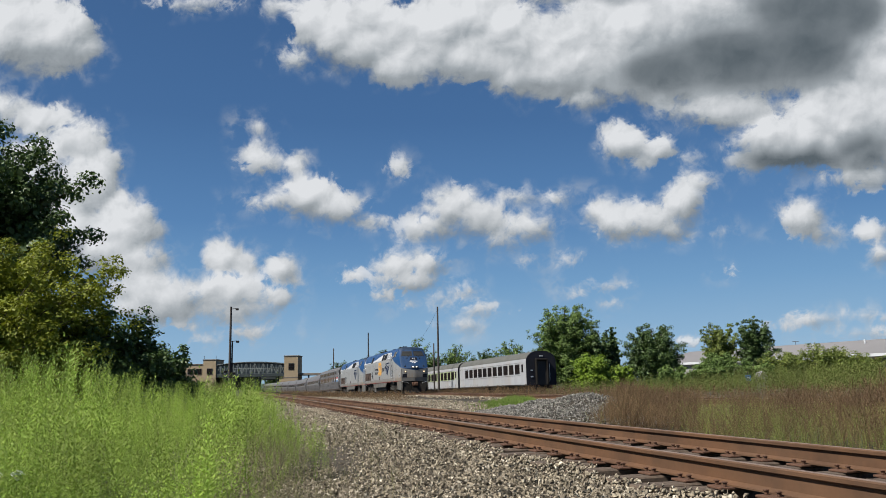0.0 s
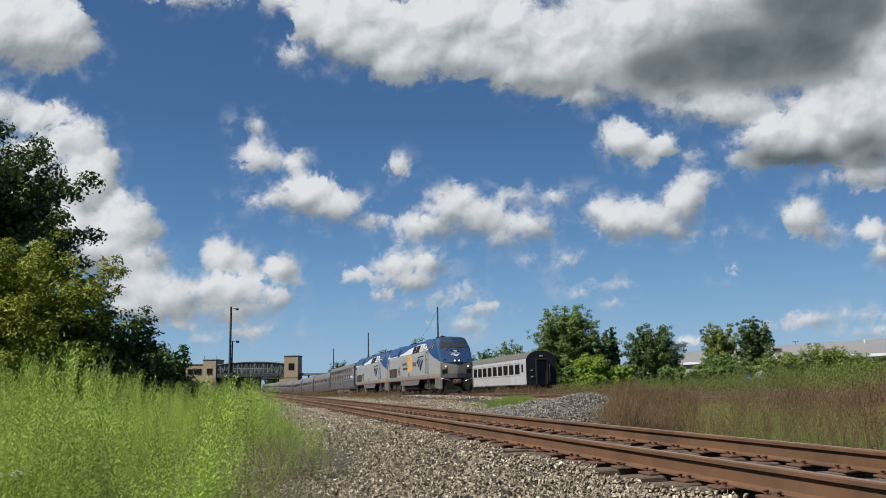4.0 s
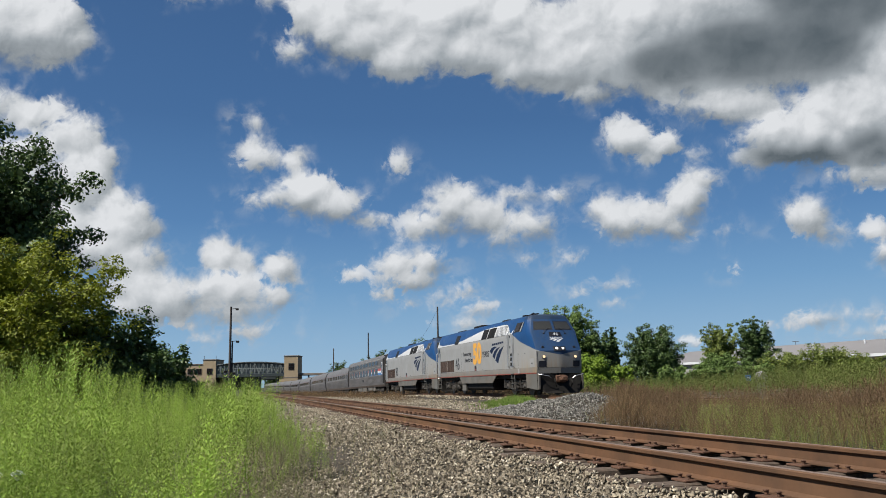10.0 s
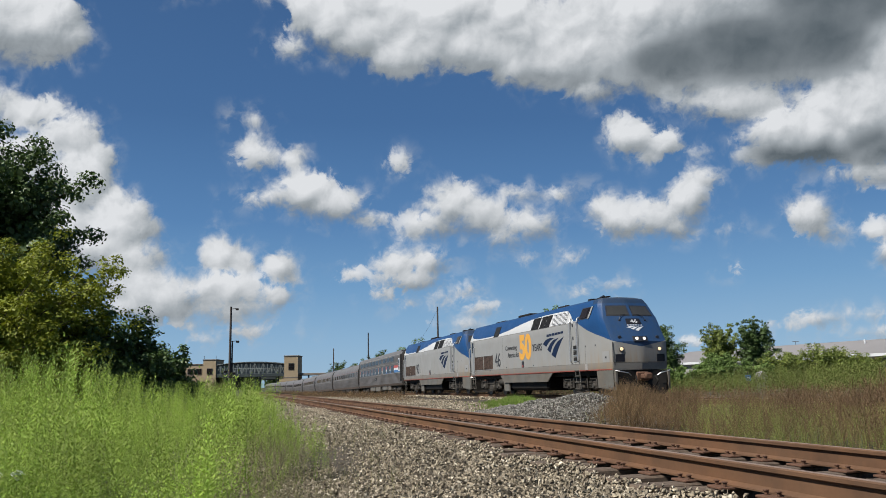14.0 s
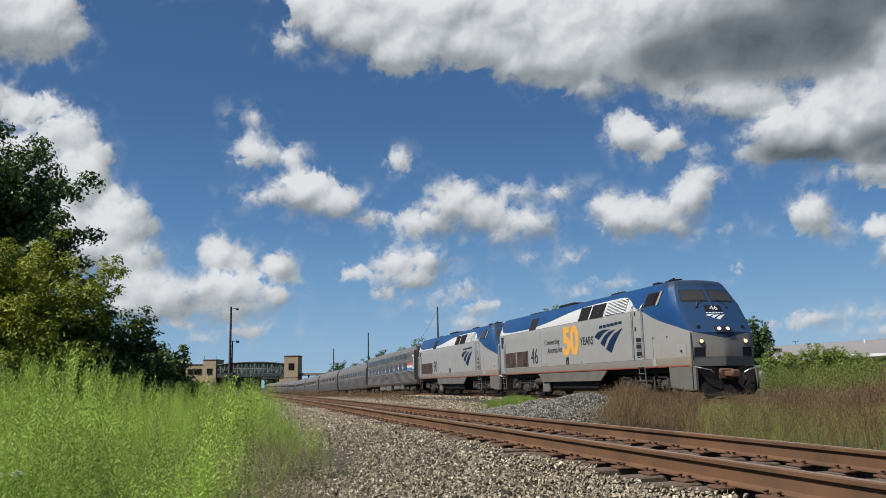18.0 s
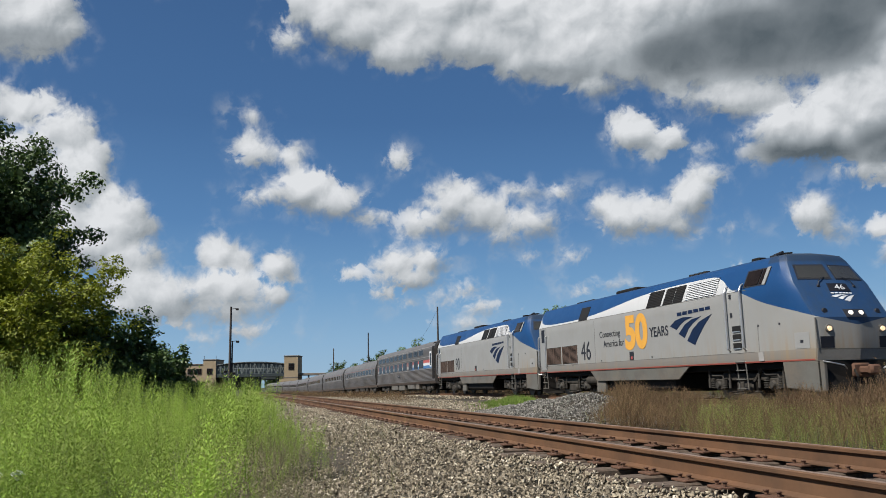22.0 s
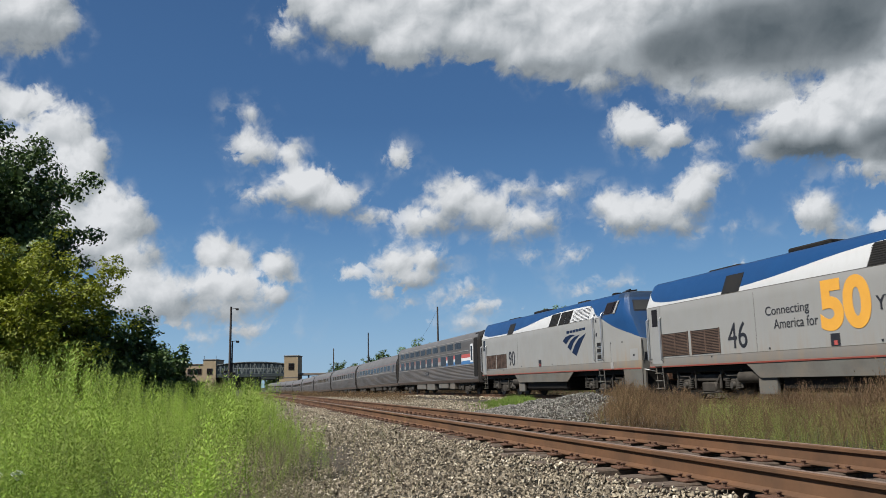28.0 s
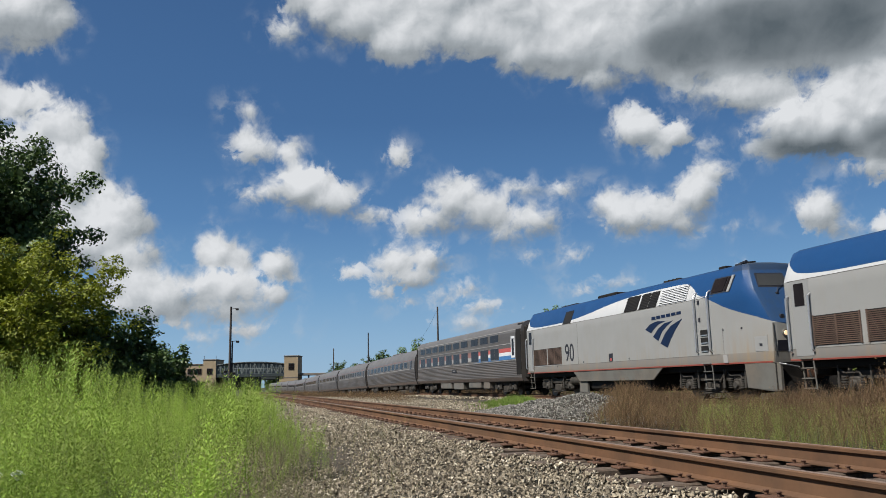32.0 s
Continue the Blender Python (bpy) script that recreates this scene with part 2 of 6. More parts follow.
M_BLACK = mat("black_lettering", (0.0104, 0.0113, 0.0157), 0.55, 0, (0.0174, 0.0174, 0.0218), 2.0, 20.0, 0.0)
M_SILVER = mat("silver_grey_paint", (0.232, 0.232, 0.226), 0.48, 0.1, (0.21, 0.21, 0.205), 0.8, 18.0, 0.03)
M_WHITE = mat("white_paint", (0.5046, 0.5133, 0.522), 0.5, 0, (0.4524, 0.4611, 0.4785), 0.9, 20.0, 0.03)
M_DIRTY = mat("dusty_grey_plate", (0.1, 0.098, 0.088), 0.7, 0.1, (0.075, 0.07, 0.062), 1.2, 14.0, 0.1, 0.7, (0.14, 0.11, 0.08), 0.5)
# truck fittings coloured dark in place of the shade under the body
M_DAMPER = mat("shade_dark_fitting", (0.055, 0.05, 0.043), 0.6, 0.2, (0.025, 0.022, 0.019), 3.0, 20.0, 0.05, spec=0.3)
M_SILL = mat("rusty_brown_sill", (0.1653, 0.1261, 0.1044), 0.7, 0.1, (0.1218, 0.0914, 0.074), 1.5, 20.0, 0.05)
M_HEAD = lamp_mat("lit_headlight", (1.0, 0.9, 0.75), 0.7)
M_NOSE = mat("dusty_nose_grey", (0.165, 0.158, 0.143), 0.6, 0.05, (0.12, 0.11, 0.095), 2.0, 16.0, 0.05)
M_FLOWER = mat("white_petals", (0.75, 0.75, 0.7), 0.8, 0, (0.66, 0.66, 0.58), 9.0, 60.0, 0.0, spec=0.2)
M_DITCH = lamp_mat("lit_ditch_light", (1.0, 0.72, 0.42), 0.42)
M_STEEL = mat("fluted_stainless_steel", (0.1131, 0.1018, 0.0931), 0.45, 0.4, (0.0783, 0.0696, 0.0626), 0.7, 25.0, 0.05, 0.6, (0.174, 0.1436, 0.1131), 0.35, stretch=(0.3, 1, 3))
M_STEEL_ROOF = mat("grimy_steel_roof", (0.145, 0.138, 0.132), 0.5, 0.4, (0.115, 0.108, 0.1), 0.6, 15.0, 0.05)
M_BLUE = mat("blue_stripe_paint", (0.04, 0.13, 0.29), 0.5, 0, (0.04, 0.115, 0.25), 1.0, 20.0, 0.0)
M_STRIPE_RED = mat("red_stripe_paint", (0.34, 0.065, 0.055), 0.5, 0, (0.29, 0.065, 0.055), 1.0, 20.0, 0.0)
M_OLDWHITE = mat("chalky_white_coach_paint", (0.3132, 0.3262, 0.3437), 0.7, 0.05, (0.261, 0.2697, 0.2828), 0.7, 12.0, 0.1, 0.7, (0.261, 0.2262, 0.1827), 0.5, stretch=(1, 1, 0.3))
M_OLDROOF = mat("weathered_dark_roof", (0.085, 0.085, 0.075), 0.85, 0, (0.055, 0.054, 0.048), 0.8, 12.0, 0.2)
M_ENDBLUE = mat("black_navy_coach_end", (0.008, 0.009, 0.014), 0.6, 0, (0.016, 0.016, 0.02), 1.5, 20.0, 0.1, spec=0.2)
M_POLE = mat("weathered_dark_pole", (0.0522, 0.0435, 0.0391), 0.9, 0, (0.0305, 0.0261, 0.0244), 1.0, 20.0, 0.3)
M_BRICK = mat("buff_brick", (0.285, 0.222, 0.14), 0.9, 0, (0.25, 0.195, 0.122), 0.3, 6.0, 0.2)
M_TRIM = mat("grey_coping", (0.16, 0.14, 0.12), 0.85, 0, (0.12, 0.105, 0.09), 0.5, 8.0, 0.1)
M_TRUSS = mat("green_grey_bridge_steel", (0.025, 0.034, 0.035), 0.6, 0.2, (0.03, 0.04, 0.042), 0.6, 8.0, 0.1)
M_LATTICE = mat("pale_green_lattice_steel", (0.19, 0.215, 0.2), 0.6, 0.1, (0.15, 0.17, 0.16), 0.6, 8.0, 0.1)
M_BRIDGEGLASS = mat("bridge_glazing", (0.07, 0.085, 0.085), 0.4, 0, (0.11, 0.125, 0.12), 0.2, 4.0, 0.0, spec=0.7)
M_METALROOF = mat("pale_metal_roof", (0.17, 0.163, 0.163), 0.8, 0.0, (0.145, 0.14, 0.14), 0.05, 4.0, 0.05)
M_WALL = mat("pale_warehouse_wall", (0.3306, 0.3262, 0.3175), 0.8, 0, (0.2784, 0.2697, 0.2653), 0.1, 4.0, 0.05)
# dark base colour stands in for shade in openings and under eaves
M_DARKGAP = mat("opening_shade_colour", (0.0261, 0.0261, 0.0278), 0.8, 0, (0.0174, 0.0174, 0.0174), 0.5, 5.0, 0.0)
M_BARK = mat("grey_brown_bark", (0.087, 0.0653, 0.0478), 0.95, 0, (0.0522, 0.0418, 0.0322), 2.0, 25.0, 0.6)
M_LEAF_DARK = island_mat("dark_green_leaves", [(0.038, 0.068, 0.017), (0.064, 0.108, 0.027), (0.05, 0.088, 0.021), (0.085, 0.13, 0.04)], 0.5, 0.35, transl=0.15, bump=0)
M_LEAF_YELLOW = island_mat("yellow_green_leaves", [(0.125, 0.155, 0.011), (0.19, 0.215, 0.017), (0.155, 0.18, 0.014), (0.235, 0.255, 0.027)], 0.6, 0.3, transl=0.25, bump=0)
M_LEAF_MID = island_mat("mid_green_leaves", [(0.08, 0.135, 0.03), (0.115, 0.175, 0.04), (0.095, 0.155, 0.034), (0.14, 0.2, 0.052)], 0.6, 0.35, transl=0.2, bump=0)
M_LIME = mat("faded_lime_paint", (0.25, 0.29, 0.15), 0.7, 0, (0.215, 0.25, 0.14), 0.8, 12.0, 0.05)
M_LEAF_LIGHT = island_mat("light_green_leaves", [(0.085, 0.125, 0.02), (0.17, 0.21, 0.042), (0.125, 0.165, 0.03), (0.22, 0.25, 0.065)], 0.6, 0.35, transl=0.3, bump=0)
M_LEAF_LIME = island_mat("lime_green_leaves", [(0.14, 0.22, 0.02), (0.2, 0.29, 0.03), (0.165, 0.25, 0.025)], 0.6, 0.35, transl=0.3, bump=0)
M_WEED = island_mat("fresh_green_weeds", [(0.172, 0.28, 0.036), (0.295, 0.43, 0.06), (0.23, 0.36, 0.048), (0.365, 0.47, 0.095), (0.2, 0.315, 0.04), (0.265, 0.395, 0.055), (0.42, 0.5, 0.15)], 0.7, 0.25, big=1.1, transl=0.3, bump=0)
M_WEED_DUSTY = island_mat("dusty_green_weeds", [(0.15, 0.185, 0.037), (0.255, 0.31, 0.068), (0.2, 0.25, 0.052), (0.33, 0.33, 0.125)], 0.8, 0.2, big=0.5, transl=0.25, bump=0)
M_WEED_DULL = island_mat("dull_olive_weeds", [(0.1, 0.105, 0.04), (0.25, 0.24, 0.11), (0.17, 0.185, 0.065), (0.32, 0.27, 0.17), (0.13, 0.11, 0.06)], 0.8, 0.2, big=0.6, transl=0.2, bump=0)
M_WEED_RED = island_mat("dry_russet_weeds", [(0.085, 0.052, 0.028), (0.15, 0.09, 0.047), (0.28, 0.19, 0.11), (0.11, 0.074, 0.035), (0.17, 0.14, 0.06)], 0.9, 0.15, big=0.5, transl=0.15, bump=0)
M_MEADOW = island_mat("dull_green_meadow", [(0.105, 0.145, 0.03), (0.15, 0.19, 0.042), (0.125, 0.165, 0.036), (0.18, 0.2, 0.06), (0.16, 0.145, 0.05)], 0.8, 0.2, big=0.12, transl=0.3, bump=0)
M_GRASS = island_mat("bright_grass_blades", [(0.104, 0.184, 0.024), (0.16, 0.24, 0.04), (0.192, 0.248, 0.064)], 0.7, 0.25, transl=0.3, bump=0)


def livery(name, white_band=True):
    """The locomotive's paint: silver sides, a white band, a blue sweep over cab and roof."""
    m, t, b = nodes_of(name)
    co = add(t, "TexCoord").outputs["Object"]
    sep = add(t, "SeparateXYZ", (("Vector", co),))
    x, y, z = sep.outputs
    curve = t.nodes.new("ShaderNodeFloatCurve")
    c = curve.mapping.curves[0]
    pts = [(-20.3, 4.6), (-19.95, 3.85), (-19.4, 3.62), (-17.5, 3.53), (-15.3, 3.54), (-13.5, 3.64), (-8.8, 4.07), (-6.0, 4.12), (-4.7, 4.1), (-4.2, 3.96), (-3.6, 3.58), (-2.95, 3.36), (-1.9, 2.95), (0.3, 2.33)]
    for i, (a, v) in enumerate(pts):
        p = ((a + 21) / 22, (v - 2) / 3)
        if i < 2:
            c.points[i].location = p
        else:
            c.points.new(*p)
    for p in c.points:
        p.handle_type = "AUTO_CLAMPED"
    curve.mapping.update()
    t.links.new(math_node(t, "DIVIDE", math_node(t, "ADD", x, 21.0), 22.0), curve.inputs["Value"])
    edge = math_node(t, "MULTIPLY_ADD", curve.outputs[0], 3.0, 2.0)
    ay = math_node(t, "ABSOLUTE", y)
    dip = math_node(t, "MULTIPLY", math_node(t, "MAXIMUM", math_node(t, "SUBTRACT", 1.45, ay), 0.0), 0.16)
    edge = math_node(t, "SUBTRACT", edge, math_node(t, "MULTIPLY", dip, math_node(t, "GREATER_THAN", x, -0.6)))
    blue = math_node(t, "GREATER_THAN", z, edge)
    white = math_node(t, "MULTIPLY", math_node(t, "GREATER_THAN", z, 3.44), math_node(t, "LESS_THAN", x, -2.6))
    n1, n2 = noise_of(t, co, 0.9, 4.0), noise_of(t, co, 22.0, 3.0)
    silver = mix(t, n1, (0.23, 0.232, 0.226), (0.2, 0.2, 0.193))
    col = mix(t, white, silver, (0.395, 0.402, 0.405))
    lower = math_node(t, "LESS_THAN", z, 1.5)
    col = mix(t, lower, col, (0.1672, 0.1584, 0.147))
    streak = noise_of(t, add(t, "Mapping", (("Vector", co), ("Scale", (3.0, 3.0, 0.35)))).outputs[0], 1.6, 6.0, 0.65)
    low = ramp(t, z, 2.3, 1.1)
    dirt = math_node(t, "MULTIPLY", ramp(t, streak, 0.4, 0.75), math_node(t, "MULTIPLY_ADD", low, 0.55, 0.1))
    col = mix(t, dirt, col, (0.22, 0.1672, 0.1144))
    nose = math_node(t, "MULTIPLY", ramp(t, x, -2.8, -0.4), math_node(t, "MULTIPLY", ramp(t, z, 2.6, 1.2), math_node(t, "MULTIPLY_ADD", ramp(t, streak, 0.3, 0.7), 0.4, 0.1)))
    col = mix(t, nose, col, (0.2376, 0.1672, 0.088))
    bl = mix(t, n1, (0.0068, 0.046, 0.138), (0.005, 0.036, 0.112))
    col = mix(t, blue, col, bl)
    soot = math_node(t, "MULTIPLY", ramp(t, z, 4.28, 4.42), 0.7)
    col = mix(t, soot, col, (0.03, 0.04, 0.055))
    # blue nose coloured darker in streaks, standing in for its weaker light
    nose_dim = math_node(t, "MULTIPLY", ramp(t, math_node(t, "MULTIPLY_ADD", z, 0.667, math_node(t, "SUBTRACT", x, 1.52)), -0.09, -0.01), math_node(t, "MULTIPLY_ADD", ramp(t, streak, 0.3, 0.7), 0.3, 0.25))
    col = mix(t, math_node(t, "MULTIPLY", nose_dim, blue), col, (0.03, 0.042, 0.055))
    cap = math_node(t, "MULTIPLY", math_node(t, "GREATER_THAN", x, -1.9), math_node(t, "MULTIPLY", ramp(t, z, 4.1, 4.18), 0.6))
    col = mix(t, cap, col, (0.016, 0.025, 0.038))
    col = mix(t, math_node(t, "MULTIPLY", math_node(t, "SUBTRACT", n2, 0.35), 0.1), col, (0.16, 0.155, 0.14))
    t.links.new(col, b.inputs["Base Color"])
    b.inputs["Specular IOR Level"].default_value = 0.28
    t.links.new(math_node(t, "MULTIPLY_ADD", n1, 0.3, 0.3), b.inputs["Roughness"])
    t.links.new(add(t, "Bump", (("Height", noise_of(t, co, 1.6, 2.0)), ("Strength", 0.08), ("Distance", 0.05))).outputs[0], b.inputs["Normal"])
    return m


M_LIVERY = livery("locomotive_livery")

# ---- ground ----
gx = np.sinh(np.linspace(-5.6, 5.6, 200)) / np.sinh(5.6) * 4600
gy = np.sinh(np.linspace(-5.6, 5.6, 220)) / np.sinh(5.6) * 4600 + 12.0
GX, GY = np.meshgrid(gx, gy)
GL = lateral(GX, GY)
GV = np.stack([GX, GY, ground_z(GX, GY) - 0.06 * ((GL > -1.5) & (GL < 15))], 2).reshape(-1, 3)
nx, ny = len(gx), len(gy)
ii = (np.arange(ny - 1)[:, None] * nx + np.arange(nx - 1)[None]).ravel()
ground = mass("ground", GV, np.stack([ii, ii + 1, ii + nx + 1, ii + nx], 1), M_SOIL)
tagged(ground, "dry gravelly soil with patches of weeds between the tracks", "ground", kind="structure")

# ---- tracks ----
RAIL_PROFILE = [(-0.07, -0.172), (0.07, -0.172), (0.07, -0.16), (0.012, -0.14), (0.01, -0.045), (0.036, -0.034), (0.037, -0.008), (0.028, 0.0), (-0.028, 0.0), (-0.037, -0.008), (-0.036, -0.034), (-0.01, -0.045), (-0.012, -0.14), (-0.07, -0.16)]


def rail(place, us, parent):
    sh = Shape()
    sh.loft([[place(u, a, b) for a, b in RAIL_PROFILE] for u in us])
    ob = part("rail", sh, M_RAIL, parent, "rusted steel rail")
    top = [(-0.026, -0.004), (0.026, -0.004), (0.026, 0.0018), (0.02, 0.0026), (-0.02, 0.0026), (-0.026, 0.0018)]
    part("rail_head", Shape().loft([[place(u, a, b) for a, b in top] for u in us]), M_RAIL_TOP, ob, "worn dull-bright running surface")
    return ob


def track(name, place, u0, u1, top, label, pitch=0.52, detail=False):
    tr = thing(name, Matrix.Identity(4), label, "railway track", kind="structure")
    steps = np.linspace(u0, u1, 60)
    for side in (-0.7535, 0.7535):
        rail(lambda u, a, b: place(u, side + a, top + b), steps, tr)
    r = random.Random(3)
    n = int((u1 - u0) / pitch)
    tie = Shape().box(-0.11, 0.11, -1.28, 1.28, -0.17, 0.0, 0.014).mesh("tie", M_TIE)
    plate = Shape().box(-0.1, 0.1, -0.17, 0.17, 0.0, 0.022, 0.006)
    for a in (-0.06, 0.06):
        for b in (-0.105, 0.105):
            plate.box(a - 0.012, a + 0.012, b - 0.012, b + 0.012, 0.02, 0.05, 0.004)
            plate.box(a - 0.016, a + 0.016, b - 0.022, b + 0.016, 0.045, 0.058, 0.005)
    plate = plate.mesh("tie_plate", M_PLATE)
    for i in range(min(n, 300)):
        u = u1 - i * pitch + r.uniform(-0.03, 0.03)
        p = place(u, r.uniform(-0.11, 0.11), top - 0.193)
        q = place(u + 1, 0, top - 0.193)
        yaw = math.degrees(math.atan2(q.y - p.y, q.x - p.x)) + r.uniform(-1.2, 1.2)
        ob = part("tie", tie, M_TIE, tr)
        ob.matrix_basis = pose(p.x, p.y, p.z, 0, 0, yaw)
        if detail and i < 90:
            for side in (-0.7535, 0.7535):
                c = place(u, side, top - 0.193)
                pl = part("tie_plate", plate, M_PLATE, tr)
                pl.matrix_basis = pose(c.x, c.y, c.z, 0, 0, yaw)
    return tr


track("track_near", lambda u, v, z: near(u, NEAR_V + v, z), -150.0, 1.5, NEAR_Z, "rusty railway track on wooden ties in pale stone ballast", detail=True)
track("track_main", lambda s, v, z: main(s, v, z), -420.0, 75.0, 0.0, "railway main track with dark wooden ties and ballast", pitch=0.7)
track("track_siding", lambda s, v, z: main(s, SIDING_V - MAIN_V + v, z), -80.0, 30.0, -0.45, "overgrown siding under parked coaches", pitch=0.9)


# ---- the train ----
HALF = [(1.17, 1.5), (1.25, 1.525), (3.45, 1.525), (4.1, 1.29), (4.36, 1.14), (4.45, 0.68), (4.48, 0.0)]


def half_width(z, x=-9.0):
    taper = 1 - 0.15 * max(0.0, min(1.0, (x + 2.4) / 2.3)) ** 1.6
    return taper * float(np.interp(z, [a for a, _ in HALF], [b for _, b in HALF]))


def nose_x(z):
    return float(np.interp(z, [1.17, 1.5, 2.37, 4.05, 4.24, 4.37, 4.48], [-0.14, -0.09, -0.06, -1.18, -1.27, -1.4, -1.8]))


def on_side(x, z, out=0.0):
    """A place on the body's visible side."""
    w, e = half_width(z, x), 0.02
    d = (half_width(z + e, x) - half_width(z - e, x)) / (2 * e)
    k = (half_width(z, x + e) - half_width(z, x - e)) / (2 * e)
    n = Vector((-k, -1, -d)).normalized()
    return Vector((x, -w, z)) + n * out


def side_plate(name, pts, material, parent, out=0.012, label="", depth=0.03):
    sh = Shape().prism(pts, lambda p, h: on_side(p[0], p[1], h), a=out - depth, b=out)
    return part(name, sh, material, parent, label)


def rect(x0, x1, z0, z1, lean=0.0):
    return [(x0 - lean, z0), (x1 - lean, z0), (x1 + lean, z1), (x0 + lean, z1)]


def lettering(text, x0, x1, z0, z1, material, parent, place, bold=0.0, name="lettering"):
    """Words in the built-in font, fitted to a box and laid on a surface by place(a, b, out)."""
    cu = bpy.data.curves.new("words", "FONT")
    cu.body, cu.extrude, cu.offset = text, 0.004, bold
    tmp = new("words", cu)
    dg = bpy.context.evaluated_depsgraph_get()
    me = bpy.data.meshes.new_from_object(tmp.evaluated_get(dg))
    bpy.data.objects.remove(tmp)
    co = np.empty(len(me.vertices) * 3)
    me.vertices.foreach_get("co", co)
    co = co.reshape(-1, 3)
    lo, hi = co.min(0), co.max(0)
    out = [place(x0 + (a - lo[0]) / (hi[0] - lo[0]) * (x1 - x0), z0 + (b - lo[1]) / (hi[1] - lo[1]) * (z1 - z0), 0.008 + c) for a, b, c in co]
    me.vertices.foreach_set("co", np.array(out).ravel())
    me.materials.clear()
    me.materials.append(material)
    me.update()
    return part(name, me, material, parent)


def front_place(y, z, out=0.0):
    """A place on the nose; y runs across it, to the loco's left."""
    w = half_width(min(z, 4.3), -0.1)
    x = nose_x(z) + 0.19 * max(0.0, 1 - (y * y + 0.0025) ** 0.5 / w)
    e = 0.03
    dz = (nose_x(z + e) - nose_x(z - e)) / (2 * e)
    n = Vector((1, 0.19 * y / (y * y + 0.0025) ** 0.5 / w, -dz)).normalized()
    return Vector((x, y, z)) + n * out


def front_plate(name, pts, material, parent, out=0.012, label="", depth=0.03):
    sh = Shape()
    if len(pts) == 4:
        (a, b, c, d), n, m = [Vector((*p, 0)) for p in pts], 8, 3
        at = lambda u, v: (a * (1 - u) + b * u) * (1 - v) + (d * (1 - u) + c * u) * v
        for lv in (out - depth, out):
            sh.add([front_place(*at(i / n, j / m)[:2], lv) for j in range(m + 1) for i in range(n + 1)], [(j * (n + 1) + i, j * (n + 1) + i + 1, (j + 1) * (n + 1) + i + 1, (j + 1) * (n + 1) + i) for j in range(m) for i in range(n)])
        rim = [(i, 0) for i in range(n)] + [(n, j) for j in range(m)] + [(i, m) for i in range(n, 0, -1)] + [(0, j) for j in range(m, 0, -1)]
        k = (n + 1) * (m + 1)
        ids = [j * (n + 1) + i for i, j in rim]
        sh.f += [(p, q, q + k, p + k) for p, q in zip(ids, ids[1:] + ids[:1])]
    else:
        sh.prism(pts, lambda p, h: front_place(p[0], p[1], h), a=out - depth, b=out)
    return part(name, sh, material, parent, label)


def disc(sh, centre, axis, r, depth, n=16):
    a = Vector(axis).normalized()
    return sh.rod(Vector(centre) - a * depth, Vector(centre) + a * depth, r, r * 0.92, n)


WHEELS = []


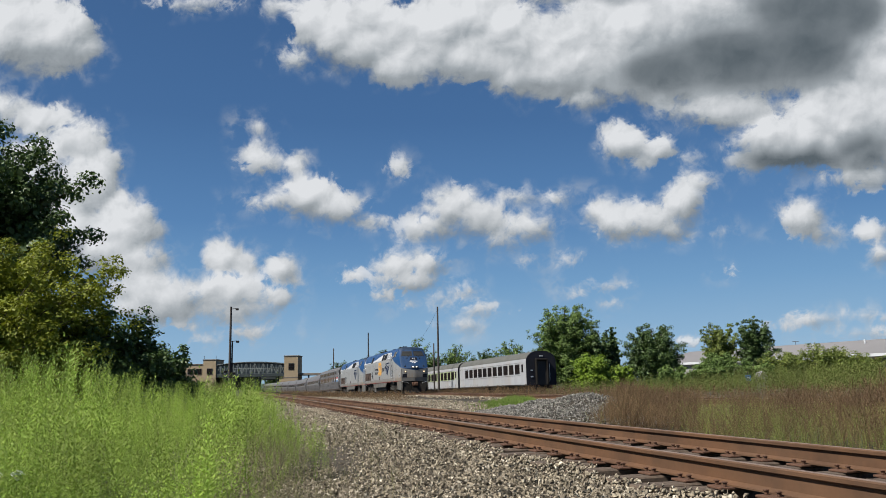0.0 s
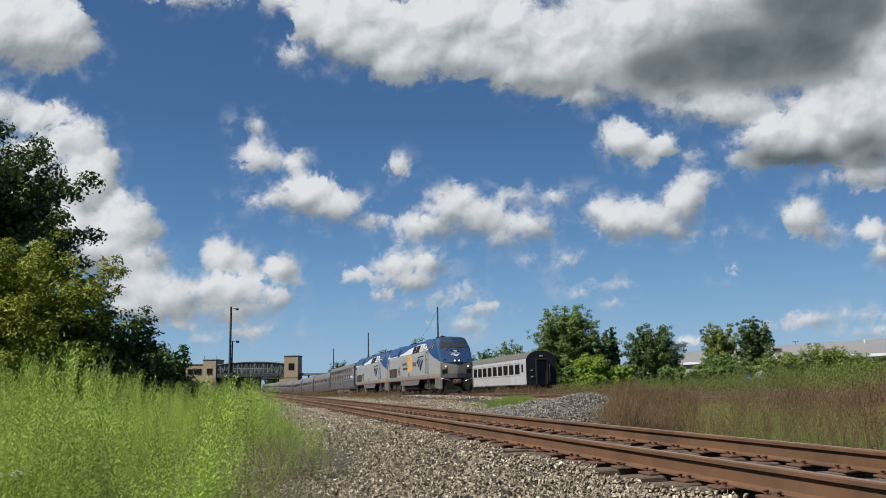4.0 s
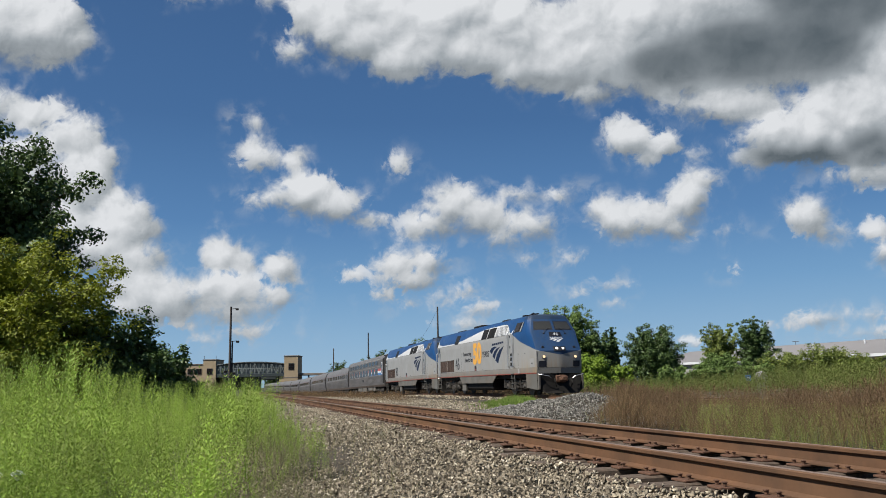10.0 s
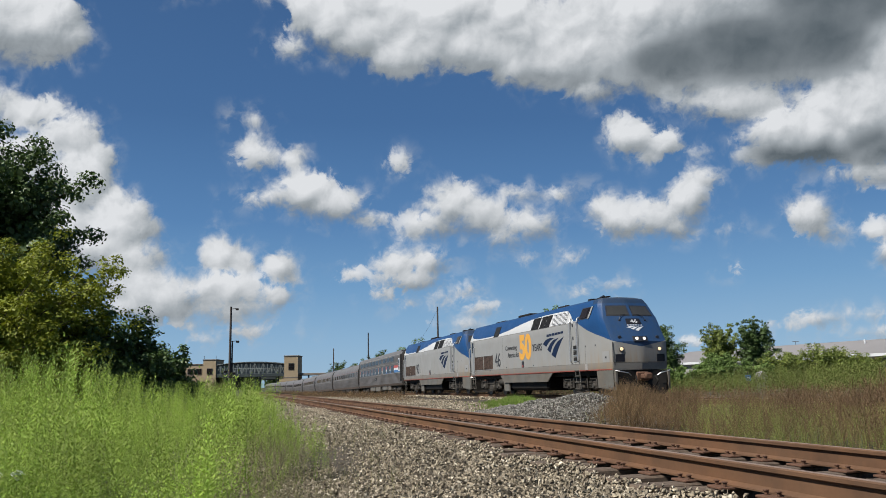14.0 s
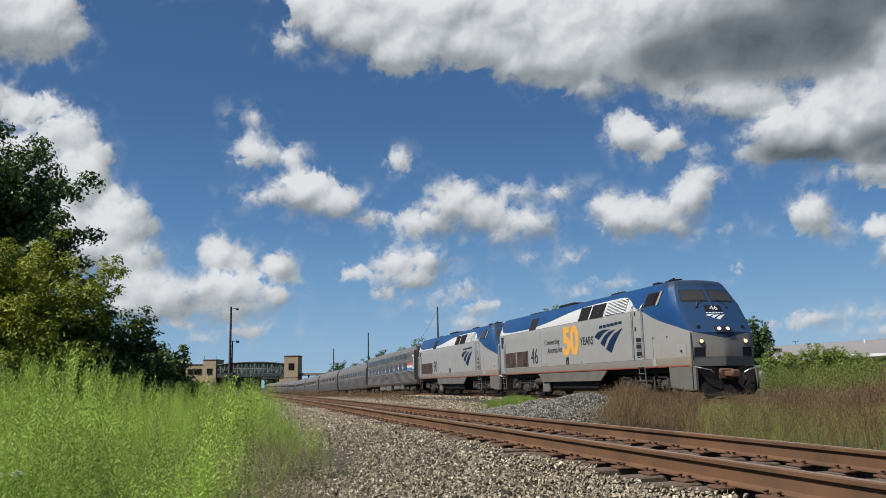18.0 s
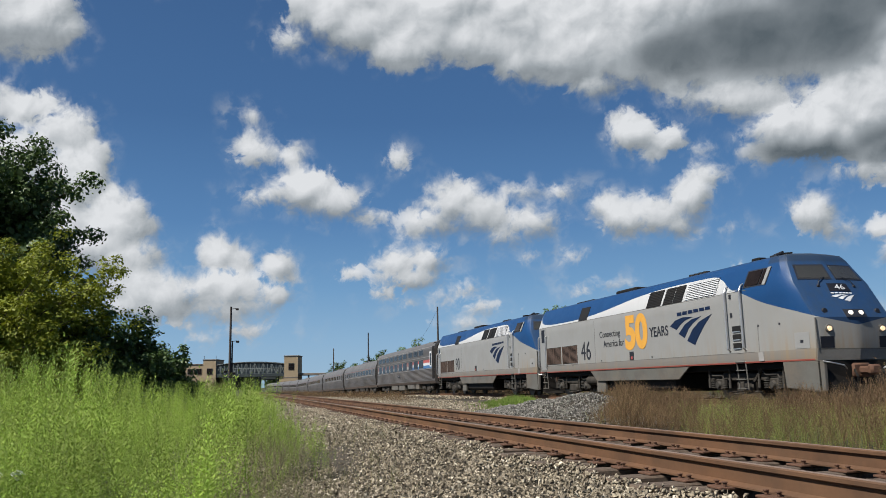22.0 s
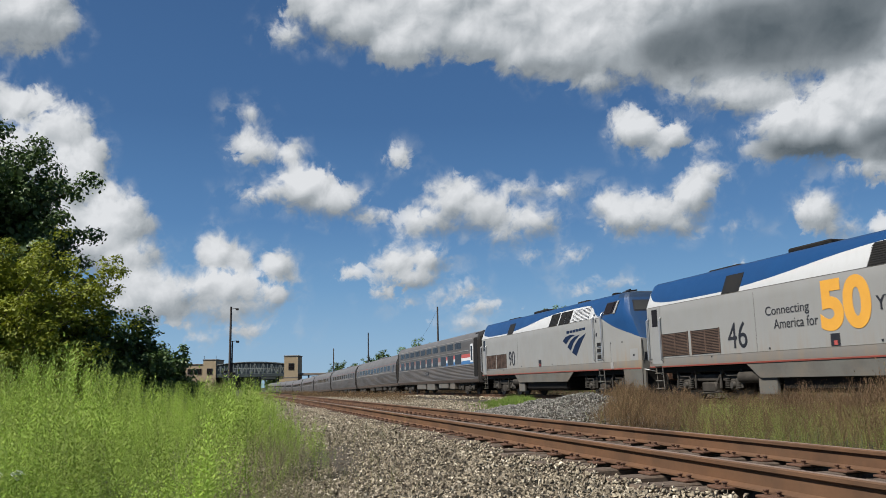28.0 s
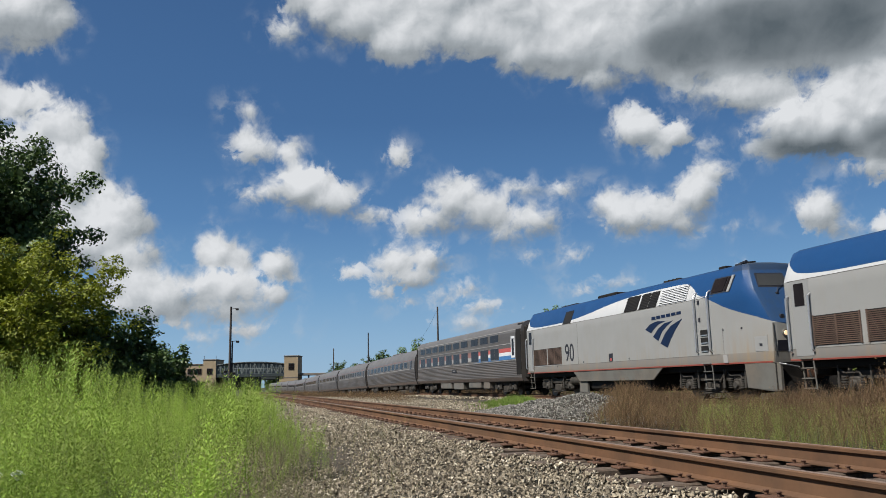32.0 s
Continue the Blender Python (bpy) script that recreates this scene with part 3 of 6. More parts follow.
def truck(parent, cx, base, radius):
    fr = Shape()
    for s in (-1, 1):
        y = s * 1.08
        fr.box(cx - base / 2 - 0.62, cx + base / 2 + 0.62, y - 0.08, y + 0.08, radius + 0.12, radius + 0.36, 0.03)
        for w in (-base / 2, base / 2):
            fr.box(cx + w - 0.2, cx + w + 0.2, y - 0.14, y + 0.14, radius - 0.18, radius + 0.2, 0.04)
            for e in (-0.32, 0.32):
                fr.rod((cx + w + e, y, radius - 0.12), (cx + w + e, y, radius + 0.25), 0.09, 0.09, 10)
        fr.box(cx - 0.42, cx + 0.42, y - 0.16, y + 0.16, radius - 0.25, radius + 0.1, 0.05)
        fr.rod((cx - 0.6, y * 1.1, radius - 0.3), (cx + 0.6, y * 1.1, radius - 0.22), 0.035, 0.035, 8)
        fr.rod((cx + 0.5, y * 1.12, radius + 0.1), (cx + 0.9, y * 1.12, radius + 0.5), 0.05, 0.05, 8)
    fr.box(cx - 0.3, cx + 0.3, -1.0, 1.0, radius, radius + 0.32, 0.04)
    part("truck_frame", fr, M_TRUCK, parent, "dusty steel truck frame with springs", 40)
    part("traction_motor", Shape().box(cx - base / 2 + 0.25, cx + base / 2 - 0.25, -0.66, 0.66, 0.24, radius + 0.5, 0.08), M_UNDER, parent)
    for w in (-base / 2, base / 2):
        for e in (-0.32, 0.32):
            for k in range(5):
                part("spring_coil", Shape().rod((cx + w + e, -1.2, radius - 0.1 + k * 0.07), (cx + w + e, -1.2, radius - 0.065 + k * 0.07), 0.1, 0.1, 10), M_DAMPER, parent)
    for e in (-base / 2 - 0.5, -0.75, 0.75, base / 2 + 0.5):
        part("damper", Shape().rod((cx + e, -1.24, radius - 0.1), (cx + e, -1.24, radius + 0.18), 0.045, 0.045, 8).rod((cx + e, -1.24, radius + 0.15), (cx + e, -1.24, radius + 0.5), 0.025, 0.025, 8), M_DAMPER, parent, "vertical damper", 40)
    for e in (-base / 2, base / 2):
        part("bearing_cover", Shape().rod((cx + e, -1.22, radius), (cx + e, -1.3, radius), 0.13, 0.1, 12), M_DAMPER, parent, "round axle bearing cover", 40)
        part("brake_pipe", Shape().pipe([(cx + e - 0.5, -1.2, radius + 0.42), (cx + e - 0.3, -1.24, radius + 0.3), (cx + e + 0.25, -1.24, radius + 0.3), (cx + e + 0.35, -1.2, radius + 0.05)], 0.022), M_DAMPER, parent)
    part("tie_bar", Shape().box(cx - 0.8, cx + 0.8, -1.2, -1.16, radius - 0.26, radius - 0.2, 0.015), M_UNDER, parent)
    for w in (-base / 2, base / 2):
        sh = Shape()
        sh.rod((0, -0.9, 0), (0, 0.9, 0), 0.09, 0.09, 12)
        for s in (-1, 1):
            y = s * 0.7535
            sh.rod((0, y - 0.06, 0), (0, y + 0.06, 0), radius, radius, 28)
            sh.rod((0, y - s * 0.085, 0), (0, y - s * 0.055, 0), radius + 0.028, radius + 0.028, 28)
            for k in range(5):
                a = k * 2 * math.pi / 5
                sh.rod((0.28 * math.cos(a), y + s * 0.05, 0.28 * math.sin(a)), (0.28 * math.cos(a), y + s * 0.075, 0.28 * math.sin(a)), 0.05, 0.05, 8)
        wh = part("wheel", sh, M_WHEEL, parent, "steel wheelset", 40)
        wh.matrix_basis = pose(cx + w, 0, radius)
        WHEELS.append((wh, cx + w, radius))


def slats(sh, x0, x1, z0, z1, n, out0, out1, frac=0.55):
    for i in range(n):
        a = z0 + (z1 - z0) * i / n
        b = a + (z1 - z0) / n * frac
        sh.prism([(x0, a), (x1, a), (x1, b), (x0, b)], lambda p, h: on_side(p[0], p[1], h), a=out0, b=out1)
    return sh


def locomotive(number, anniversary):
    lo = thing("locomotive", Matrix.Identity(4), "silver diesel passenger locomotive with blue cab" + (", orange anniversary lettering" if anniversary else ""), "locomotive", "locomotives of the train")
    # shell: sides, roof and raked nose
    zs = [1.17, 1.25, 1.5, 1.9, 2.37, 2.75, 3.1, 3.45, 3.75, 4.1, 4.2, 4.3, 4.36, 4.4, 4.44, 4.47]
    ring = [(-half_width(z), z) for z in zs] + [(0, 4.48)] + [(half_width(z), z) for z in zs[::-1]]
    sh = Shape()
    xs = [-20.2, -20.1, -19.8, -16.0, -12.0, -8.0, -5.0, -3.4]
    rings = []
    for k, x in enumerate(xs):
        inset = (0.9, 0.97, 1.0)[min(k, 2)]
        rings.append([(x, y * (1 - (1 - inset) * 0.35), z if z < 3.5 else 3.5 + (z - 3.5) * (0.86 + 0.14 * min(k, 2) / 2)) for y, z in ring])
    for f in (0.35, 0.5, 0.65, 0.8, 0.92, 1.0):
        row = []
        for y, z in ring:
            x = -3.4 + (nose_x(z) - 0.02 + 3.4) * f
            row.append((x, y * half_width(z, x if f < 1 else -0.1) / max(half_width(z), 1e-6) if y else 0.0, z))
        rings.append(row)
    sh.loft(rings, closed=True, caps=False)
    n = len(ring)
    sh.f.append(tuple(range(n))[::-1])
    # nose surface
    cols = [-1.0, -0.94, -0.8, -0.5, -0.12, 0.0, 0.12, 0.5, 0.8, 0.94, 1.0]
    grid = []
    for z in zs[:-1]:
        w = half_width(z, -0.1)
        grid.append([(front_place(c * w, z).x - (0.02 if abs(c) == 1 else 0), c * w, z) for c in cols])
    k = len(sh.v)
    sh.v += [p for r in grid for p in r]
    m = len(cols)
    sh.f += [(k + j * m + i, k + j * m + i + 1, k + (j + 1) * m + i + 1, k + (j + 1) * m + i) for j in range(len(grid) - 1) for i in range(m - 1)]
    part("body", sh, M_LIVERY, lo, smooth=28)
    # underframe, tank, skirt
    part("underframe", Shape().box(-20.1, -0.6, -1.25, 1.25, 0.95, 1.17, 0.03).box(-20.65, -20.0, -0.3, 0.3, 0.75, 1.05, 0.04), M_UNDER, lo)
    part("fuel_tank", Shape().box(-12.9, -7.4, -1.3, 1.3, 0.28, 1.0, 0.12), M_UNDER, lo, "black fuel tank")
    for s in (-1, 1):
        sk = Shape().prism([(-14.26, 1.17), (-13.6, 0.72), (-6.98, 0.72), (-6.23, 1.17)], lambda p, h: (p[0], s * (1.44 + h), p[1]), a=0.0, b=0.05)
        part("skirt", sk, M_DIRTY, lo, "dusty grey side skirt")
        part("tank_guard", Shape().box(-13.8, -12.95, s * 1.3, s * 1.42, 0.22, 0.715, 0.02), M_DIRTY, lo, "dusty grey plate under the skirt")
    st = Shape()
    for a, b in ((-20.15, -2.6), (-2.6, -1.8), (-1.8, -1.2), (-1.2, -0.7), (-0.7, -0.2)):
        st.prism(rect(a, b, 1.165, 1.215), lambda p, h: on_side(p[0], max(p[1], 1.17), h), a=-0.02, b=0.012)
    part("stripe", st, M_RED, lo, "thin faded red stripe")
    # louvres at the rear
    for x0, x1 in ((-19.08, -17.34), (-17.14, -15.46)):
        lv = side_plate("louvre_panel", rect(x0, x1, 1.56, 2.38), M_GRILLE, lo, 0.006)
        sl = slats(Shape(), x0 + 0.03, x1 - 0.03, 1.58, 2.37, 15, 0.006, 0.03)
        sl.prism(rect((x0 + x1) / 2 - 0.02, (x0 + x1) / 2 + 0.02, 1.57, 2.37), lambda p, h: on_side(p[0], p[1], h), a=0.0, b=0.034)
        for a in (x0, x1 - 0.04):
            sl.prism(rect(a, a + 0.04, 1.55, 2.39), lambda p, h: on_side(p[0], p[1], h), a=0.0, b=0.034)
        part("slats", sl, M_LOUVRE, lv, "brown dusty slats")
    # upper intake windows
    side_plate("intake_grille", rect(-15.18, -14.25, 3.45, 4.05, 0.03), M_GRILLE, lo, 0.012)
    for x0, x1 in ((-8.9, -7.84), (-7.68, -7.02), (-6.98, -6.36)):
        g = side_plate("intake_grille", rect(x0, x1, 3.45, 4.06, 0.05), M_GRILLE, lo, 0.012)
        part("slats", slats(Shape(), x0, x1, 3.47, 4.04, 9, 0.012, 0.02, 0.4), M_UNDER, g)
    g = side_plate("vent", rect(-6.15, -4.32, 3.48, 4.05, 0.04), M_UNDER, lo, 0.006, "white horizontal slatted vent")
    part("slats", slats(Shape(), -6.15, -4.3, 3.48, 4.06, 9, 0.004, 0.035, 0.5), M_WHITE, g)
    # rear door with window and rails
    d = side_plate("door", rect(-19.85, -19.15, 1.3, 3.42), M_SILVER, lo, 0.008, "narrow rear side door")
    side_plate("pane", rect(-19.74, -19.34, 2.7, 3.34), M_GLASS, d, 0.016)
    for x in (-20.02, -19.1):
        rl = Shape().pipe([on_side(x, 1.4, 0.0), on_side(x, 1.46, 0.09), on_side(x, 2.95, 0.09), on_side(x, 3.02, 0.0)], 0.03, 8)
        part("handrail", rl, M_CHROME, lo, "polished handrail", 50)
    # cab door, rails, steps
    d = side_plate("door", rect(-3.62, -3.0, 1.22, 3.5), M_SILVER, lo, 0.006, "narrow cab side door")
    for z in (1.62, 1.9, 2.16):
        side_plate("step", rect(-3.55, -3.12, z, z + 0.2), M_GRILLE, d, 0.012)
        side_plate("tread", rect(-3.52, -3.14, z, z + 0.035), M_CHROME, d, 0.03)
    for z in (2.65, 3.25):
        side_plate("hinge", rect(-3.6, -3.5, z, z + 0.14), M_BLACK, d, 0.02)
    for x in (-3.74, -2.93):
        rl = Shape().pipe([on_side(x, 1.58, 0.0), on_side(x, 1.66, 0.09), on_side(x, 3.44, 0.09), on_side(x, 3.58, 0.07), on_side(x, 3.66, 0.0)], 0.032, 8)
        part("handrail", rl, M_CHROME, lo, "polished handrail", 50)
    for x0 in (-3.5, -19.7):
        ld = Shape()
        for x in (x0, x0 + 0.45):
            ld.rod((x, -1.5, 1.35), (x + 0.02, -1.46, 0.36), 0.022, 0.022, 6)
        for z in (0.38, 0.66, 0.94, 1.2):
            ld.box(x0, x0 + 0.46, -1.56, -1.44, z, z + 0.035, 0.008)
        part("ladder", ld, M_DIRTY, lo, "grey side steps")
    side_plate("plate", rect(-2.33, -2.1, 1.22, 1.48), M_MUTED_WHITE, lo, 0.02, "white notice plate")
    # cab side window
    w = side_plate("window", rect(-2.82, -1.74, 3.5, 4.04, 0.06), M_BLACK, lo, 0.014, "cab side window with a pale front post")
    side_plate("pane", rect(-2.76, -2.1, 3.55, 4.0, 0.06), M_GLASS, w, 0.024)
    side_plate("pane", rect(-2.04, -1.92, 3.55, 4.0, 0.06), M_GLASS, w, 0.024)
    side_plate("post", rect(-1.89, -1.76, 3.5, 4.04, 0.06), M_SILVER, w, 0.03)
    # small fittings on the side
    side_plate("port", rect(-10.45, -10.12, 1.52, 1.85), M_BLACK, lo, 0.014, "black fuel port")
    side_plate("fitting", rect(-10.32, -10.2, 1.54, 1.66), M_STRIPE_RED, lo, 0.026)
    side_plate("hatch", rect(-0.82, -0.3, 1.52, 1.98), M_SILVER, lo, 0.01)
    side_plate("fitting", rect(-0.62, -0.52, 1.68, 1.76), M_BLACK, lo, 0.02)
    for x, z in ((-2.25, 2.28), (-1.35, 2.28), (-13.0, 1.58), (-8.7, 1.58), (-16.0, 1.45)):
        side_plate("fitting", rect(x - 0.03, x + 0.03, z - 0.03, z + 0.03), M_BLACK, lo, 0.012)
    for x in (-13.58, -2.28, -0.05):
        side_plate("seam", rect(x - 0.008, x + 0.008, 1.5, 3.34 if x < -5 else 2.35), M_DIRTY, lo, 0.004)
    side_plate("seam", rect(-20.1, -2.5, 1.49, 1.505), M_DIRTY, lo, 0.004)
    side_plate("seam", rect(-20.0, -2.7, 3.43, 3.445), M_DIRTY, lo, 0.004)
    # lettering and swoosh
    place = lambda a, b, o: on_side(a, b, o)
    lettering(number, -15.02, -14.03, 1.66, 2.48, M_BLACK, lo, place, 0.0)
    if anniversary:
        lettering("Connecting", -13.06, -11.18, 2.47, 2.82, M_BLACK, lo, place)
        lettering("America for", -12.72, -10.86, 2.13, 2.42, M_BLACK, lo, place)
        lettering("50", -10.75, -8.93, 1.92, 3.32, M_ORANGE, lo, place, 0.045)
        lettering("YEARS", -8.78, -7.42, 2.33, 2.7, M_BLACK, lo, place, 0.012)
    for j in range(6):
        x = -6.75 + j * 0.355
        side_plate("bar", rect(x, x + 0.29, 2.965 + 0.012 * j, 3.09 + 0.008 * j), M_NAVY, lo, 0.01)
    for a, b, c, e in ((-7.27, -6.02, -6.5, 2.64), (-6.72, -5.3, -5.85, 2.3), (-6.2, -4.62, -5.1, 1.98)):
        tip = {2.64: (-6.85, 2.48), 2.3: (-6.35, 2.16), 1.98: (-5.72, 1.88)}[e]
        start = {2.64: (-7.27, 2.64), 2.3: (-6.72, 2.33), 1.98: (-6.2, 2.05)}[e]
        top = {2.64: [(-6.9, 2.82), (-6.35, 2.9), (-5.75, 2.86)], 2.3: [(-6.3, 2.62), (-5.85, 2.78), (-5.25, 2.84)], 1.98: [(-5.85, 2.4), (-5.4, 2.66), (-4.62, 2.86)]}[e]
        back = {2.64: [(-6.25, 2.78), (-6.55, 2.66)], 2.3: [(-5.72, 2.66), (-6.05, 2.48)], 1.98: [(-5.1, 2.5), (-5.45, 2.18)]}[e]
        side_plate("swoosh", [start, *top, *back, tip], M_NAVY, lo, 0.01, "navy swoosh")
    # nose: windscreens, number board, lamps
    for s in (-1, 1):
        f = front_plate("windscreen", [(s * 0.07, 3.53), (s * 1.13, 3.53), (s * 1.0, 4.02), (s * 0.07, 4.02)][::s], M_BLACK, lo, 0.008, "raked windscreen in a black gasket")
        front_plate("pane", [(s * 0.12, 3.575), (s * 1.06, 3.575), (s * 0.955, 3.975), (s * 0.12, 3.975)][::s], M_SCREEN, f, 0.016)
        part("wiper", Shape().pipe([front_place(s * 0.62, 3.34, 0.03), front_place(s * 0.55, 3.46, 0.05), front_place(s * 0.3, 3.6, 0.04)], 0.012).box(front_place(s * 0.62, 3.34).x - 0.03, front_place(s * 0.62, 3.34).x + 0.05, s * 0.62 - 0.05, s * 0.62 + 0.05, 3.29, 3.36, 0.015), M_BLACK, lo)
    nb = front_plate("number_board", [(-0.36, 3.15), (0.36, 3.15), (0.33, 3.39), (-0.33, 3.39)], M_ENDBLUE, lo, 0.02)
    lettering(number, -0.16, 0.16, 3.19, 3.35, M_WHITE, lo, lambda a, b, o: front_place(a, b, o + 0.02))
    slashes = [[(-7.27, 2.64), (-6.9, 2.82), (-6.35, 2.9), (-5.75, 2.86), (-6.25, 2.78), (-6.55, 2.66), (-6.85, 2.48)], [(-6.72, 2.33), (-6.3, 2.62), (-5.85, 2.78), (-5.25, 2.84), (-5.72, 2.66), (-6.05, 2.48), (-6.35, 2.16)], [(-6.2, 2.05), (-5.85, 2.4), (-5.4, 2.66), (-4.62, 2.86), (-5.1, 2.5), (-5.45, 2.18), (-5.72, 1.88)]]
    for sl in slashes:
        front_plate("swoosh", [(-0.42 + (a + 7.27) / 2.65 * 0.84, 2.83 + (b - 1.88) / 1.02 * 0.22) for a, b in sl], M_WHITE, lo, 0.012, "white swoosh")
    for j in range(6):
        front_plate("bar", [(-0.36 + j * 0.125, 3.08), (-0.28 + j * 0.125, 3.08), (-0.28 + j * 0.125, 3.115), (-0.36 + j * 0.125, 3.115)], M_WHITE, lo, 0.012)
    hb = front_plate("lamp_housing", [(-0.34, 2.36), (0.34, 2.36), (0.34, 2.58), (-0.34, 2.58)], M_BLACK, lo, 0.03)
    for y in (-0.17, 0.17):
        part("headlight", disc(Shape(), front_place(y, 2.47, 0.035), (1, 0, 0.3), 0.07, 0.02), M_HEAD, lo, "lit headlight", 40)
    for y in (-0.9, 0.9):
        part("lamp_ring", disc(Shape(), front_place(y, 2.05, 0.0), (1, 0, 0), 0.12, 0.03), M_DIRTY, lo, "", 40)
        part("ditch_light", disc(Shape(), front_place(y, 2.05, 0.03), (1, 0, 0), 0.075, 0.03), M_DITCH, lo, "lit ditch light", 40)
        part("marker_light", disc(Shape(), front_place(y, 2.55, 0.01), (1, 0, 0), 0.08, 0.03), M_BLACK, lo, "", 40)
        yy = y * 1.08
        front_plate("step_well", [(yy - 0.2, 1.51), (yy + 0.2, 1.51), (yy + 0.2, 1.83), (yy - 0.2, 1.83)], M_ENDBLUE, lo, 0.012, "dark recessed step box")
    front_plate("seam", [(-1.25, 1.47), (1.25, 1.47), (1.25, 1.49), (-1.25, 1.49)], M_DIRTY, lo, 0.006)
    front_plate("apron", [(-1.27, 1.17), (1.27, 1.17), (1.27, 1.46), (-1.27, 1.46)], M_NOSE, lo, 0.01, "dusty grey apron")
    # pilot, plough, coupler
    for s in (-1, 1):
        pl = Shape().prism([(-1.37, 1.16), (-1.3, 0.42), (-0.2, 0.3), (0.1, 0.34), (0.12, 1.16)], lambda p, h: (p[0], s * (half_width(1.3, p[0]) - 0.1 + h), p[1]), a=0.0, b=0.08)
        part("pilot_plate", pl, M_DIRTY, lo, "dusty brown pilot side plate")
        gr = Shape().pipe([(0.1, s * 1.3, 1.14), (0.22, s * 1.15, 1.1), (0.25, s * 0.75, 1.02), (0.2, s * 0.62, 0.92)], 0.022)
        part("grab_rail", gr, M_CHROME, lo, "white grab rail")
        part("hose", Shape().pipe([(0.3, s * 0.45, 0.9), (0.45, s * 0.5, 0.7), (0.4, s * 0.42, 0.45)], 0.035), M_UNDER, lo)
    pw = Shape().prism([(-1.3, 1.15), (-1.3, 0.35), (-0.9, 0.12), (0.9, 0.12), (1.3, 0.35), (1.3, 1.15)], lambda p, h: (-0.1 + h + 0.12 * (1 - abs(p[0]) / 1.4) + (0.22 if p[1] < 0.3 else 0.0), p[0], p[1]), a=0.0, b=0.06)
    part("plough", pw, M_UNDER, lo, "black snow plough")
    cp = Shape().box(0.0, 0.5, -0.12, 0.12, 0.78, 0.98, 0.04).box(0.4, 0.62, -0.17, 0.19, 0.74, 1.03, 0.06).box(-0.02, 0.1, -0.3, 0.3, 0.68, 1.08, 0.05)
    part("coupler", cp, M_PLATE, lo, "rusty coupler", 40)
    # roof gear
    rf = Shape().box(-17.0, -15.2, -0.75, 0.75, 4.4, 4.5, 0.04)
    part("roof_hatch", rf, M_UNDER, lo)
    part("roof_hatch", Shape().box(-12.75, -10.95, -0.8, 0.8, 4.4, 4.57, 0.05), M_UNDER, lo)
    for i in range(4):
        part("fan", Shape().rod((-7.1 + i * 0.3, -0.55, 4.36), (-7.1 + i * 0.3, -0.55, 4.54), 0.16, 0.12, 12), M_UNDER, lo, "", 40)
    part("horn", Shape().box(-2.45, -2.15, -0.75, -0.3, 4.4, 4.5, 0.02).rod((-2.4, -0.6, 4.52), (-2.0, -0.6, 4.53), 0.03, 0.06, 10), M_BLACK, lo)
    part("antenna", Shape().box(-2.05, -1.85, -0.6, -0.4, 4.4, 4.5, 0.02).rod((-1.95, -0.6, 4.5), (-1.95, -0.3, 4.53), 0.03), M_UNDER, lo)
    part("antenna", Shape().box(-3.3, -2.9, -0.8, -0.5, 4.4, 4.53, 0.03), M_UNDER, lo)
    part("antenna", Shape().rod((-2.7, -0.4, 4.36), (-2.7, -0.4, 4.55), 0.05, 0.04, 8), M_UNDER, lo)
    part("air_reservoir", Shape().rod((-14.9, -1.2, 0.75), (-13.0, -1.2, 0.75), 0.2, 0.2, 14), M_TRUCK, lo, "", 40)
    truck(lo, -3.55, 2.79, 0.51)
    truck(lo, -16.75, 2.79, 0.51)
    return lo


def profile(kind):
    if kind == "tall":
        pts = [(0.78, 1.4), (0.95, 1.52)]
        z = 1.0
        while z < 2.0:
            pts += [(z, 1.53), (z + 0.035, 1.548), (z + 0.07, 1.53)]
            z += 0.1
        pts += [(2.0, 1.53), (3.55, 1.53), (3.8, 1.49), (4.0, 1.36), (4.13, 1.1), (4.21, 0.7), (4.25, 0.0)]
    else:
        pts = [(0.74, 1.3), (0.95, 1.4)]
        z = 1.05
        while z < 1.85:
            w = 1.42 + 0.13 * math.sin((z - 0.95) * 1.2)
            pts += [(z, w), (z + 0.04, w + 0.016), (z + 0.08, w + 0.006)]
            z += 0.12
        pts += [(1.95, 1.545), (2.2, 1.56), (2.75, 1.53), (3.05, 1.48), (3.32, 1.36), (3.58, 1.15), (3.78, 0.86), (3.9, 0.5), (3.95, 0.0)]
    return pts


